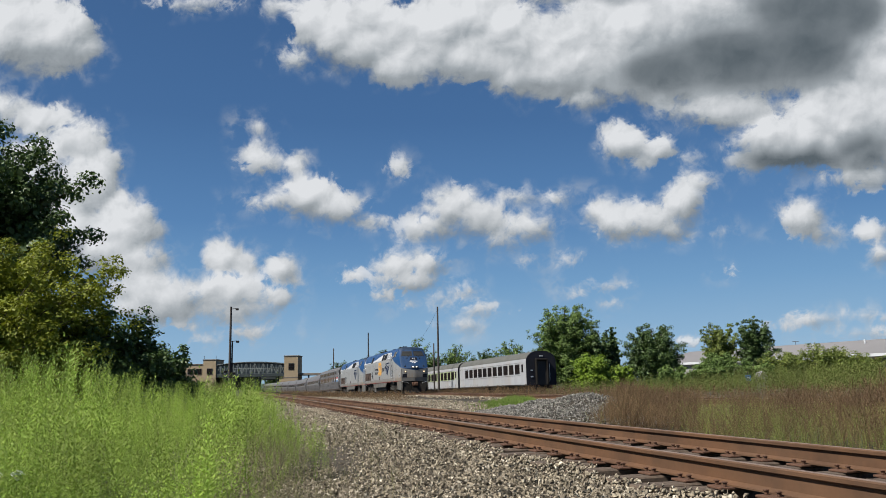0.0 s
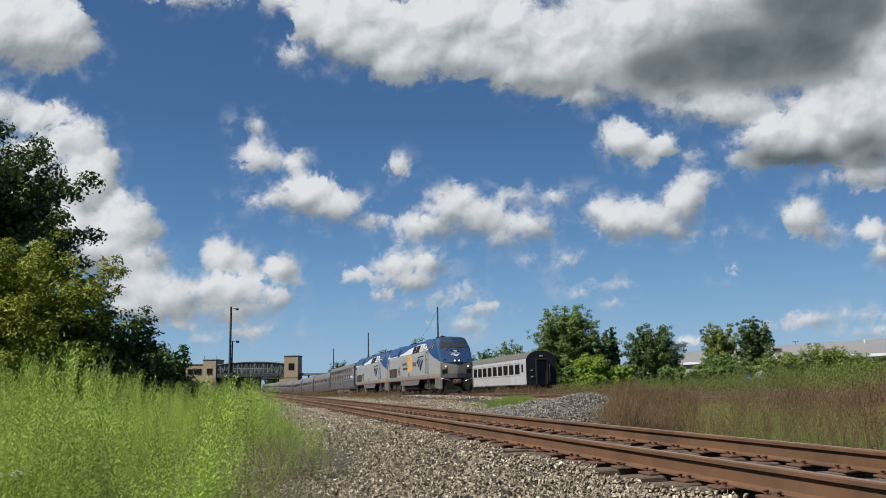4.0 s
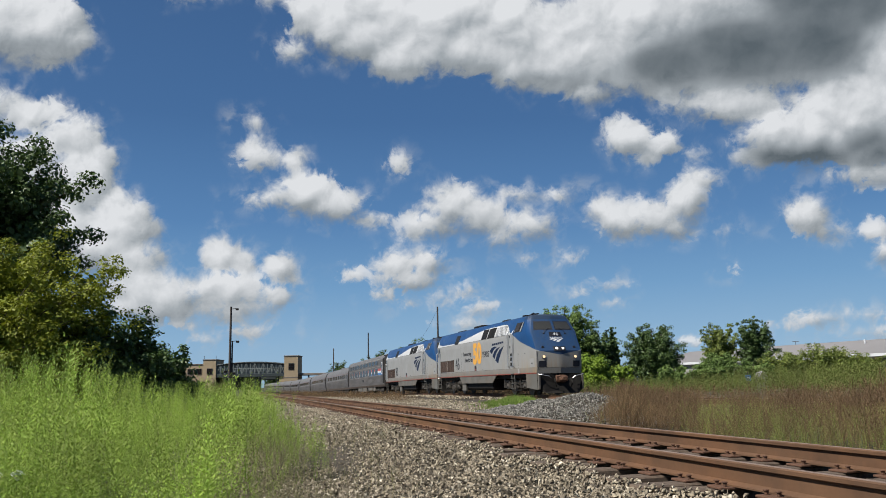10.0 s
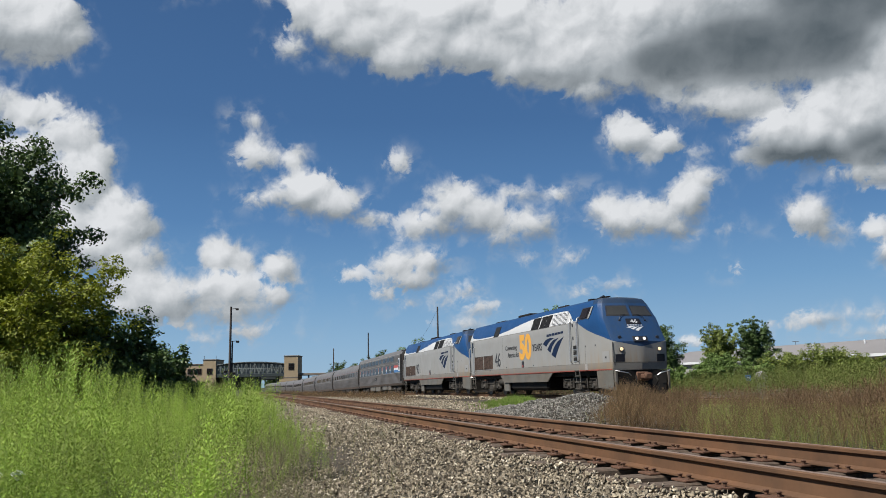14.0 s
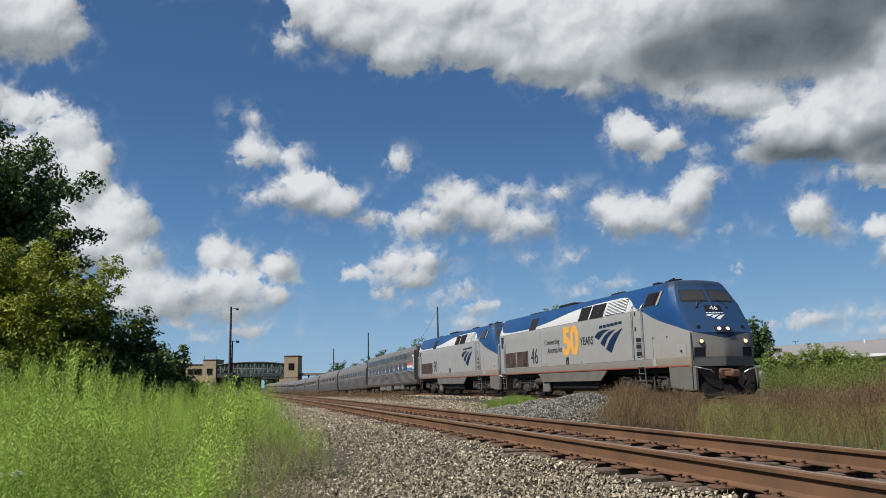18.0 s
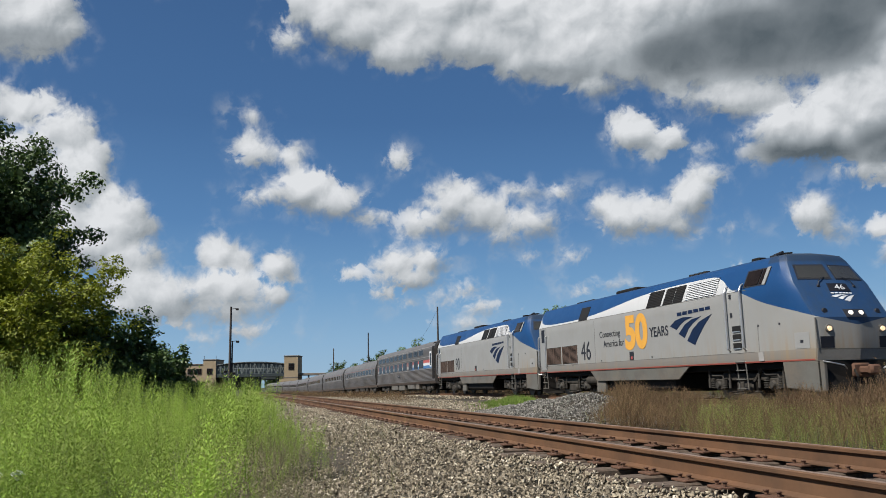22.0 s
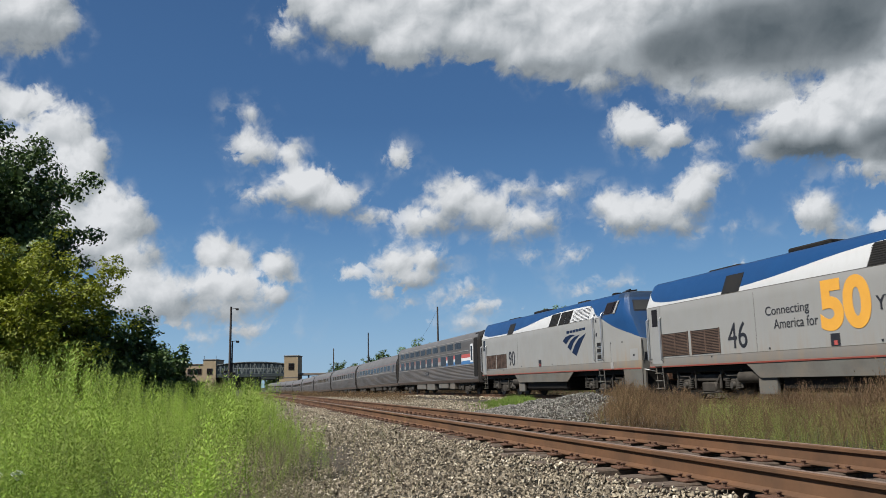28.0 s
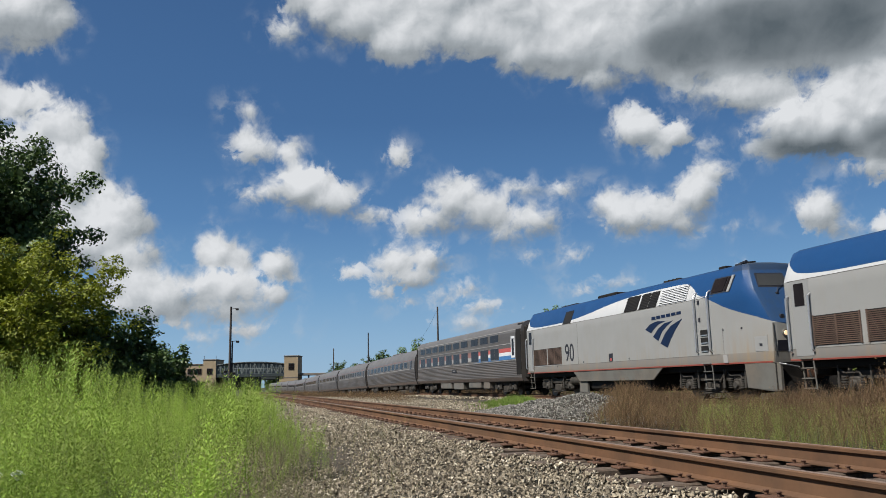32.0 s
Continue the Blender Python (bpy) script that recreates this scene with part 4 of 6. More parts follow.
def coach(kind):
    tall = kind == "tall"
    co = thing("coach", Matrix.Identity(4), "stainless steel sleeper coach with two window rows and tricolour stripe" if tall else "silver fluted passenger coach with a narrow window strip", "railway coach", "coaches of the train")
    L, half = 25.3, profile(kind)
    body = [p for p in half if p[0] <= (3.56 if tall else 2.8)]
    roof = [p for p in half if p[0] >= (3.54 if tall else 2.74)]
    wid = lambda z: float(np.interp(z, [a for a, _ in half], [b for _, b in half]))

    def at(x, z, out=0.0):
        d = (wid(z + 0.03) - wid(z - 0.03)) / 0.06
        n = Vector((0, -1, -d)).normalized()
        return Vector((x, -wid(z), z)) + n * out

    def pl(name, pts, material, parent, out=0.012, label=""):
        return part(name, Shape().prism(pts, lambda p, h: at(p[0], p[1], h), a=out - 0.03, b=out), material, parent, label)

    ring = [(-w, z) for z, w in body] + [(w, z) for z, w in body[::-1]]
    pl("sill", rect(-L + 0.1, -0.1, 0.82, 0.98), M_SILL, co, 0.012, "brown-stained lower sill")
    part("body", Shape().loft([[(x, y, z) for y, z in ring] for x in (-L, -L / 2, 0.0)]), M_STEEL, co)
    top = [(-w, z) for z, w in roof] + [(w, z) for z, w in roof[-2::-1]]
    part("roof", Shape().loft([[(x, y, z) for y, z in top] for x in (-L, -L / 2, 0.0)]), M_STEEL_ROOF, co, "", 35)
    for x0, h in ((0.0, 3.85), (-L - 0.29, 3.75)):
        part("vestibule", Shape().box(x0, x0 + 0.29, -1.36, 1.36, 0.9, h - (0.0 if tall else 0.3), 0.1), M_UNDER, co, "black rubber end diaphragm")
    top_z = 4.0 if tall else 3.3
    for x0, x1 in (((-0.8, -0.02) if tall else (-0.3, -0.02)), (-L + 0.02, -L + 0.3)):
        zz = np.linspace(0.8, top_z, 9)
        ep = Shape().loft([[at(x0, z, -0.02), at(x1, z, -0.02), at(x1, z, 0.022), at(x0, z, 0.022)] for z in zz])
        part("end_post", ep, M_UNDER, co, "black end edge")
    if tall:
        band = pl("stripe", rect(-9.0, -1.0, 2.46, 2.7), M_STRIPE_RED, co, 0.006, "red stripe")
        pl("stripe", rect(-24.4, -9.0, 2.4, 2.74), M_MUTED_RED, co, 0.006, "faded pink stripe")
        pl("stripe", rect(-24.4, -9.0, 2.16, 2.4), M_MUTED_WHITE, co, 0.006, "faded pale stripe")
        # thin pale lines painted as highlights along the steel side
        for z in (1.97, 2.92, 3.66):
            pl("highlight_line", rect(-24.9, -0.9, z, z + 0.035), M_MUTED_WHITE, co, 0.02, "pale line painted as a highlight on the steel")
        pl("stripe", rect(-9.0, -1.0, 2.26, 2.46), M_WHITE, co, 0.006, "white stripe")
        pl("stripe", rect(-9.0, -1.0, 2.03, 2.26), M_BLUE, co, 0.006, "blue stripe")
        d = pl("door", rect(-1.75, -0.85, 0.9, 3.42), M_STEEL_ROOF, co, 0.01, "vestibule door")
        fr = pl("door_frame", rect(-1.62, -1.0, 2.12, 3.33), M_WHITE, d, 0.02)
        pl("pane", rect(-1.5, -1.12, 2.24, 3.2), M_GLASS, fr, 0.026)
        for i in range(10):
            x = -4.6 - i * 2.02 - (0.35 if i > 2 else 0)
            for z0, z1 in ((3.1, 3.6), (2.05, 2.8)):
                w = pl("window", rect(x - 0.8, x + 0.8, z0, z1), M_FRAME, co, 0.012, "dark twin window in a dull metal frame")
                for a in (-0.76, 0.015):
                    pl("pane", rect(x + a, x + a + 0.745, z0 + 0.04, z1 - 0.04), M_GLASS, w, 0.018)
        nb = pl("name_board", rect(-14.2, -13.1, 1.48, 1.72), M_BLACK, co, 0.03, "dark name board")
        pl("bar", rect(-13.9, -13.4, 1.56, 1.64), M_MUTED_WHITE, nb, 0.034)
        for x0, x1, d0 in ((-18.0, -15.0, 0.35), (-14.4, -12.0, 0.3), (-10.6, -8.0, 0.4), (-7.4, -6.2, 0.35)):
            part("underfloor_box", Shape().box(x0, x1, -1.4, 1.4, d0, 0.9, 0.05), M_DIRTY, co, "grey underfloor equipment box")
    else:
        pl("stripe", rect(-L + 0.4, -0.5, 2.87, 2.91), M_MUTED_RED, co, 0.006, "thin red stripe")
        pl("stripe", rect(-L + 0.4, -0.5, 2.1, 2.16), M_MUTED_WHITE, co, 0.006, "thin pale stripe")
        strip = pl("window_band", rect(-L + 3.0, -3.0, 2.2, 2.84), M_STEEL_ROOF, co, 0.008)
        for i in range(10):
            x = -3.9 - i * 1.94
            w = pl("window", rect(x - 0.72, x + 0.72, 2.22, 2.82), M_FRAME, co, 0.016, "dark window in a dull frame")
            for a in (-0.66, 0.03):
                pl("pane", rect(x + a, x + a + 0.63, 2.28, 2.76), M_GLASS, w, 0.022)
        for x0 in (-2.2, -L + 1.1):
            d = pl("door", rect(x0, x0 + 0.95, 0.85, 3.1), M_STEEL_ROOF, co, 0.01, "vestibule door")
            pl("pane", rect(x0 + 0.25, x0 + 0.7, 2.1, 2.8), M_GLASS, d, 0.018)
        for x0, x1 in ((-16.5, -14.0), (-12.8, -9.5), (-8.5, -7.0)):
            part("underfloor_box", Shape().box(x0, x1, -1.25, 1.25, 0.38, 0.85, 0.05), M_TRUCK, co)
        part("roof_duct", Shape().box(-15.0, -11.0, -0.5, 0.5, 3.88, 4.02, 0.05), M_STEEL_ROOF, co)
    part("underframe", Shape().box(-L, 0.0, -1.0, 1.0, 0.7, 0.95, 0.03).box(-0.1, 0.35, -0.2, 0.2, 0.75, 1.0, 0.03), M_UNDER, co)
    truck(co, -3.6, 2.6, 0.457)
    truck(co, -L + 3.6, 2.6, 0.457)
    return co


TRAIN = [(locomotive("46", True), 0.0, -20.0), (locomotive("90", False), -21.03, -20.0), (coach("tall"), -42.0, -25.3)]
TRAIN += [(coach("low"), -42.0 - 25.9 * (i + 1), -25.3) for i in range(10)]
RUN = [(0, -16.75), (2, -9.3), (3.5, -3.95), (6, 4.88), (9, 14.9), (11, 20.47), (13, 24.82), (15, 28.2), (17, 31.15), (19, 34.1), (21, 37.25), (23, 40.65), (25, 44.27), (28, 50.13), (30, 54.24), (32, 58.14)]


def run(t):
    """How far the train's nose has come, smoothly between the known moments."""
    ts, ss = [a for a, _ in RUN], [b for _, b in RUN]
    k = max(0, min(len(ts) - 2, int(np.searchsorted(ts, t, side="right")) - 1))
    sl = [(ss[min(i + 1, len(ss) - 1)] - ss[max(i - 1, 0)]) / (ts[min(i + 1, len(ts) - 1)] - ts[max(i - 1, 0)]) for i in (k, k + 1)]
    h = ts[k + 1] - ts[k]
    u = (t - ts[k]) / h
    return (2 * u ** 3 - 3 * u ** 2 + 1) * ss[k] + (u ** 3 - 2 * u ** 2 + u) * h * sl[0] + (3 * u ** 2 - 2 * u ** 3) * ss[k + 1] + (u ** 3 - u ** 2) * h * sl[1]


def car_pose(s, length):
    a, b = main(s), main(s + length)
    d = a - b
    x = d.normalized()
    y = Vector((-d.y, d.x, 0)).normalized()
    z = x.cross(y)
    return Matrix.Translation(a) @ Matrix((x, y, z)).transposed().to_4x4()


def motions():
    for ob, off, length in TRAIN:
        walk(ob, [(t, car_pose(run(t) + off, length)) for t in range(0, 33)])
    times = [i * 0.2 for i in range(161)]
    for wh, x, r in WHEELS:
        walk(wh, [(t, pose(x, 0, r, 0, math.degrees((run(t) - run(0)) / r), 0)) for t in times])
    walk(backdrop, [(0.0, pose(0, 0, 0)), (32.0, pose(7.0, -125.0, 0))])


# ---- parked coaches on the siding ----
def parked_coach(s0, light):
    co = thing("parked_coach", Matrix.Identity(4), "chalky white old passenger coach with dark roof, parked on the siding", "railway coach", "parked coaches")
    L = 22.6
    half = [(0.95, 1.42), (1.05, 1.5), (3.2, 1.5), (3.45, 1.46), (3.75, 1.3), (4.0, 1.0), (4.14, 0.6), (4.18, 0.0)]
    wid = lambda z: float(np.interp(z, [a for a, _ in half], [b for _, b in half]))
    ring = [(-w, z) for z, w in half[:4]] + [(w, z) for z, w in half[3::-1]]
    part("body", Shape().loft([[(x, y, z) for y, z in ring] for x in (-L, 0.0)]), M_OLDWHITE, co)
    top = [(-w * 1.01, z) for z, w in half[3:]] + [(w * 1.01, z) for z, w in half[-2:2:-1]]
    part("roof", Shape().loft([[(x, y, z) for y, z in top] for x in (-L - 0.05, 0.05)]), M_OLDROOF, co, "", 30)

    def pl(name, x0, x1, z0, z1, material, parent, out=0.012, label=""):
        return part(name, Shape().box(x0, x1, -1.5 - out, -1.47, z0, z1), material, parent, label)

    for i in range(11):
        x = -2.35 - i * 1.72
        w = pl("window", x - 0.68, x + 0.6, 2.05, 3.0, M_UNDER, co, 0.01, "dark window")
        pl("pane", x - 0.62, x + 0.54, 2.12, 2.93, M_GLASS, w, 0.018)
    if not light:
        pl("band", -L + 0.1, -0.2, 2.0, 3.08, M_LIME, co, 0.006, "faded lime-green window band")
    d = pl("door", -1.35, -0.6, 1.0, 3.2, M_OLDWHITE, co, 0.012, "chalky white vestibule door")
    pl("pane", -1.2, -0.75, 2.2, 2.95, M_GLASS, d, 0.018)
    pl("seam", -L + 0.1, -1.6, 1.9, 1.93, M_DIRTY, co, 0.006)
    pl("seam", -L + 0.1, -1.6, 3.1, 3.13, M_DIRTY, co, 0.006)
    end = [(-w, z) for z, w in half] + [(w, z) for z, w in half[-2::-1]]
    e = Shape().prism(end, lambda p, h: (h, p[0], p[1]), a=0.0, b=0.12)
    part("end_wall", e, M_ENDBLUE, co, "dark navy end wall")
    part("gangway", Shape().box(0.1, 0.45, -0.62, -0.48, 1.0, 3.35, 0.03).box(0.1, 0.45, 0.48, 0.62, 1.0, 3.35, 0.03).box(0.1, 0.45, -0.62, 0.62, 3.25, 3.45, 0.05), M_UNDER, co, "black gangway frame")
    part("end_door", Shape().box(0.1, 0.16, -0.46, 0.46, 1.0, 3.2), M_DARKGAP, co)
    part("grab_rail", Shape().pipe([(0.16, 0.8, 1.3), (0.22, 0.8, 1.4), (0.22, 0.8, 2.9), (0.16, 0.8, 3.0)], 0.02), M_CHROME, co)
    part("light_fitting", Shape().box(0.12, 0.22, -0.2, 0.2, 3.62, 3.74, 0.03).box(0.12, 0.18, -1.1, -0.9, 2.3, 2.4).box(0.12, 0.18, -1.1, -0.85, 1.7, 1.8), M_CHROME, co)
    part("underframe", Shape().box(-L, 0.1, -1.1, 1.1, 0.62, 0.98, 0.04).box(-16, -13, -1.35, 1.35, 0.3, 0.9, 0.05).box(-11, -8.5, -1.35, 1.35, 0.35, 0.9, 0.05), M_UNDER, co)
    for cx in (-3.6, -L + 3.6):
        sh = Shape().box(cx - 1.9, cx + 1.9, -1.15, -0.95, 0.35, 0.62, 0.04).box(cx - 1.9, cx + 1.9, 0.95, 1.15, 0.35, 0.62, 0.04).box(cx - 0.4, cx + 0.4, -1.0, 1.0, 0.4, 0.7, 0.04)
        part("truck_frame", sh, M_UNDER, co)
        for w in (-1.25, 1.25):
            part("wheel", Shape().rod((cx + w, -0.81, 0.457), (cx + w, -0.69, 0.457), 0.457, 0.457, 20).rod((cx + w, 0.69, 0.457), (cx + w, 0.81, 0.457), 0.457, 0.457, 20).rod((cx + w, -0.7, 0.457), (cx + w, 0.7, 0.457), 0.08), M_WHEEL, co)
    p = main(s0, SIDING_V - MAIN_V, -0.45)
    q = main(s0 - L, SIDING_V - MAIN_V, -0.45)
    dd = (p - q).normalized()
    yy = Vector((-dd.y, dd.x, 0)).normalized()
    co.matrix_world = Matrix.Translation(p) @ Matrix((dd, yy, dd.cross(yy))).transposed().to_4x4()
    return co


PARKED_S = -13.7
parked_coach(PARKED_S, True)
parked_coach(PARKED_S - 23.4, False)


# ---- poles ----
def pole(x, y, z0, z1, r, label, arms=()):
    p = thing("pole", pose(x, y, z0), label, "utility pole", "poles beside the tracks")
    part("post", Shape().rod((0, 0, -0.3), (0, 0, z1 - z0), r, r * 0.7, 10), M_POLE, p, "", 40)
    for z, a in arms:
        part("lamp", Shape().rod((0, 0, z - z0), (a, 0, z - z0 + 0.1), 0.06, 0.05, 6).box(a - 0.12, a + 0.35, -0.18, 0.18, z - z0 - 0.22, z - z0 + 0.12, 0.06), M_UNDER, p, "floodlight on a short arm")
    return p


pole(-35.0, 130.0, -0.9, 13.9, 0.24, "tall dark pole with floodlights and fittings", ((13.5, 0.9), (8.2, 1.1), (3.1, 0.6), (3.4, -0.8)))
pole(-34.7, 130.2, -0.9, 8.3, 0.16, "shorter mast strapped to the tall pole", ((4.6, 0.5), (5.4, -0.4)))
pole(-0.85, 100.0, -0.9, 10.35, 0.14, "tall weathered wooden pole beside the siding")
pole(-1.4, 100.0, -0.9, 5.75, 0.11, "short weathered wooden post beside the pole")
pole(-14.4, 150.0, -1.6, 10.5, 0.15, "tall dark pole behind the train")
pole(-27.9, 200.0, -1.6, 10.0, 0.17, "tall dark pole behind the train")
wire = thing("guy_wire", Matrix.Identity(4), "thin sagging wire from the pole", "wire")
part("strand", Shape().pipe([(-0.9, 100, 9.9), (-2.0, 104, 8.2), (-3.3, 108, 6.6), (-4.8, 112, 5.2), (-6.6, 118, 3.0)], 0.012, 5), M_POLE, wire)


# ---- station ----
def station():
    st = thing("station_building", pose(-69.6, 362.5, -2.5) @ Matrix.Scale(1.45, 4), "buff brick railway station with stair tower and glazed footbridge", "building")
    H = 1.5
    # low wing at the far side
    part("wall", Shape().box(-38.0, -23.4, 0, 14, 0, 9.6), M_BRICK, st, "buff brick wing")
    part("coping", Shape().box(-38.15, -23.3, -0.2, 14.2, 9.6, 9.85, 0.05), M_TRIM, st)
    part("wall", Shape().box(-27.4, -23.4, -0.6, 8, 0, 10.9), M_BRICK, st, "buff brick bay")
    part("coping", Shape().box(-27.55, -23.25, -0.75, 8.2, 10.9, 11.2, 0.05), M_TRIM, st)
    for x in (-34.2, -31.6, -28.9, -25.4):
        w = part("window", Shape().box(x - 0.85, x + 0.85, -0.75 if x > -28 else -0.15, 0.1, 6.6, 8.4), M_TRIM, st, "dark window with pale surround")
        for k in range(3):
            a = x - 0.74 + k * 0.51
            part("pane", Shape().box(a, a + 0.46, -0.8 if x > -28 else -0.2, 0.0, 6.7, 8.3), M_GLASS, w)
    for x in (-27.3, -23.6):
        part("mast", Shape().rod((x, 0, 11.3), (x, 0, 12.3), 0.07), M_POLE, st)
    # stair tower
    part("tower_wall", Shape().box(-2.1, 2.2, -1.0, 6.0, 0, 11.6), M_BRICK, st, "buff brick stair tower")
    part("coping", Shape().box(-2.25, 2.35, -1.15, 6.15, 11.6, 11.9, 0.06), M_TRIM, st)
    part("corbel", Shape().box(-2.18, 2.28, -1.08, 6.1, 5.0, 5.3, 0.05), M_TRIM, st)
    w = part("window", Shape().box(-0.75, 0.95, -1.12, -0.9, 7.5, 9.5), M_TRUSS, st, "square dark window")
    for i in range(3):
        for j in range(2):
            part("pane", Shape().box(-0.66 + i * 0.52, -0.2 + i * 0.52, -1.18, -1.0, 7.6 + j * 0.93, 8.45 + j * 0.93), M_GLASS, w)
    # footbridge with arched top chord
    br, lat = Shape(), Shape()
    n = 16
    arch = lambda u: 9.25 + 0.7 * (1 - (2 * u - 1) ** 2)
    X = lambda u: -23.4 + 21.3 * u
    for y in (-0.2, 3.2):
        for i in range(n):
            u, w2 = i / n, (i + 1) / n
            br.rod((X(u), y, arch(u)), (X(w2), y, arch(w2)), 0.28, 0.28, 6)
            lat.rod((X(u), y, 6.4), (X(u), y, arch(u)), 0.13, 0.13, 5)
            lat.rod((X(u), y, arch(u) if i % 2 else 6.4), (X(w2), y, 6.4 if i % 2 else arch(w2)), 0.09, 0.09, 5)
            lat.rod((X(u), y, 8.1), (X(w2), y, 8.1), 0.1, 0.1, 5)
    br.box(-23.4, -2.1, -0.4, 3.4, 5.5, 6.5, 0.05)
    part("truss", br, M_TRUSS, st, "dark green steel truss")
    part("lattice", lat, M_LATTICE, st, "pale lattice between the chords")
    part("glazing", Shape().prism([(X(0), 6.5)] + [(X(i / n), arch(i / n) - 0.1) for i in range(n + 1)] + [(X(1), 6.5)], lambda p, h: (p[0], h, p[1]), a=0.4, b=0.5), M_BRIDGEGLASS, st, "pale glazing behind the truss")
    part("roof", Shape().loft([[(X(i / n), y, arch(i / n) + z) for y, z in ((-0.5, 0.1), (1.5, 0.35), (3.5, 0.1))] for i in range(n + 1)], closed=False), M_TRUSS, st, "dark curved bridge roof")
    # boxes coloured dark in place of the shade below the bridge deck
    part("lower_level", Shape().box(-21.4, -11.4, 4.0, 9.0, 0, 5.9).box(-5.8, -3.8, 4.0, 9.0, 0, 5.9), M_DARKGAP, st, "concourse coloured dark for the shade under the bridge")
    for x in (-18.0, -14.6, -11.2, -4.6):
        part("column", Shape().box(x - 0.2, x + 0.2, 0.2, 0.6, 0, 5.5), M_TRUSS, st)
    part("pier", Shape().box(-3.8, -2.1, 0, 3, 0, 5.5), M_BRICK, st)
    # added slab darkens the gap under the bridge; platform canopy beyond the tower
    part("gap_filler", Shape().box(-21.0, -3.9, 9.5, 34.0, 4.7, 5.9, 0.1), M_TRUSS, st, "dark slab added to darken the gap under the bridge")
    part("canopy", Shape().box(2.2, 14.0, 0, 8, 5.7, 6.4, 0.1), M_TRIM, st, "flat platform canopy")
    part("canopy_post", Shape().box(5, 5.4, 1, 1.4, 0, 5.7).box(11, 11.4, 1, 1.4, 0, 5.7), M_TRUSS, st)
    return st


station()


def warehouse():
    """A long shed; x runs along its ridge, y back over the roof."""
    m = Matrix.Translation((81.0, 145.0, 0.0)) @ Matrix.Rotation(math.atan2(-0.924, 0.383), 4, "Z")
    w = thing("warehouse", m, "long low warehouse with a pale sloping metal roof", "building")
    part("wall", Shape().box(-54.5, 45.0, -11.6, 11.6, -0.8, 4.2), M_WALL, w)
    for s in (-1, 1):
        rf = Shape().prism([(s * 12.2, 4.1), (s * 12.2, 4.3), (0.0, 7.3), (0.0, 7.1)], lambda p, h: (h, p[0], p[1]), a=-55.0, b=45.5)
        part("roof_slope", rf, M_METALROOF, w, "pale ribbed metal roof")
    part("fascia", Shape().box(-54.9, 45.4, -12.45, -12.22, 3.85, 4.35, 0.03), M_WHITE, w)
    # dark strip on the wall, put there as the shade of the overhang
    part("eave_shade", Shape().box(-8.0, 30.0, -11.75, -11.55, 0.2, 3.5), M_DARKGAP, w, "dark strip painted as shade under the eave")
    for x, y in ((-14.0, -4.0), (-3.0, -3.0), (-30.0, -5.0)):
        z = 7.3 - abs(y) * 0.25
        part("roof_vent", Shape().rod((x, y, z - 0.2), (x, y, z + 0.7), 0.16, 0.16, 8), M_WHITE, w)
    part("antenna", Shape().rod((-22.0, 0, 7.0), (-22.0, 0, 8.0), 0.04).box(-22.8, -21.2, -0.05, 0.05, 7.9, 8.0), M_POLE, w)
    return w


warehouse()

tank = thing("storage_tank", pose(35.3, 90.0, -1.95), "rounded grey storage tank behind the weeds", "tank")
part("shell", Shape().loft([[(0.75 * math.cos(a) * q, 0.75 * math.sin(a) * q, h * 1.36) for a in [i * math.pi / 10 for i in range(20)]] for h, q in ((0, 0.95), (1.2, 1.0), (1.95, 0.94), (2.25, 0.78), (2.45, 0.45), (2.5, 0.12))]), M_METALROOF, tank, "", 40)
part("band", Shape().rod((0, 0, 1.5), (0, 0, 1.6), 0.77, 0.77, 20), M_STEEL_ROOF, tank)
sign = thing("sign", pose(29.7, 79.0, -1.3), "small blue sign on a post in the weeds", "sign")
part("post", Shape().rod((0, 0, 0), (0, 0, 2.6), 0.04), M_POLE, sign)
part("board", Shape().box(-0.26, 0.26, -0.06, -0.03, 1.75, 2.3, 0.01), M_BLUE, sign, "blue board")
part("bar", Shape().box(-0.16, 0.16, -0.075, -0.055, 1.97, 2.07), M_WHITE, sign, "pale band of unreadable writing")


# ---- trees ----
def unit(a):
    return a / (np.linalg.norm(a, axis=1)[:, None] + 1e-9)


def leaf_cloud(n, centres, radii, size, seed, up=0.55, loose=0.45, long=0.66):
    """Folded leaves in many clumps, turned outwards and up as leaves turn to the light."""
    r = np.random.default_rng(seed)
    k = r.choice(len(centres), n, p=radii ** 2 / (radii ** 2).sum())
    d = unit(r.normal(size=(n, 3)) + np.array([0, 0, 0.15]))
    rad = radii[k] * np.clip(r.normal(0.76, 0.22, n), 0.05, 1.12)
    c = centres[k] + d * rad[:, None] * np.array([1, 1, 0.72])
    nm = unit(0.75 * d + np.array([0, 0, up]) + r.normal(size=(n, 3)) * loose)
    a = unit(np.cross(nm, r.normal(size=(n, 3))))
    b = np.cross(nm, a)
    s = size * r.uniform(0.6, 1.3, n)[:, None]
    fold = nm * s * 0.16
    v = np.stack([c - a * s, c + b * s * long + fold, c + a * s - fold, c - b * s * long + fold], 1).reshape(-1, 3)
    i = (np.arange(n) * 4)[:, None]
    t = np.concatenate([i + np.array([[0, 1, 2]]), i + np.array([[0, 2, 3]])])
    return v, t


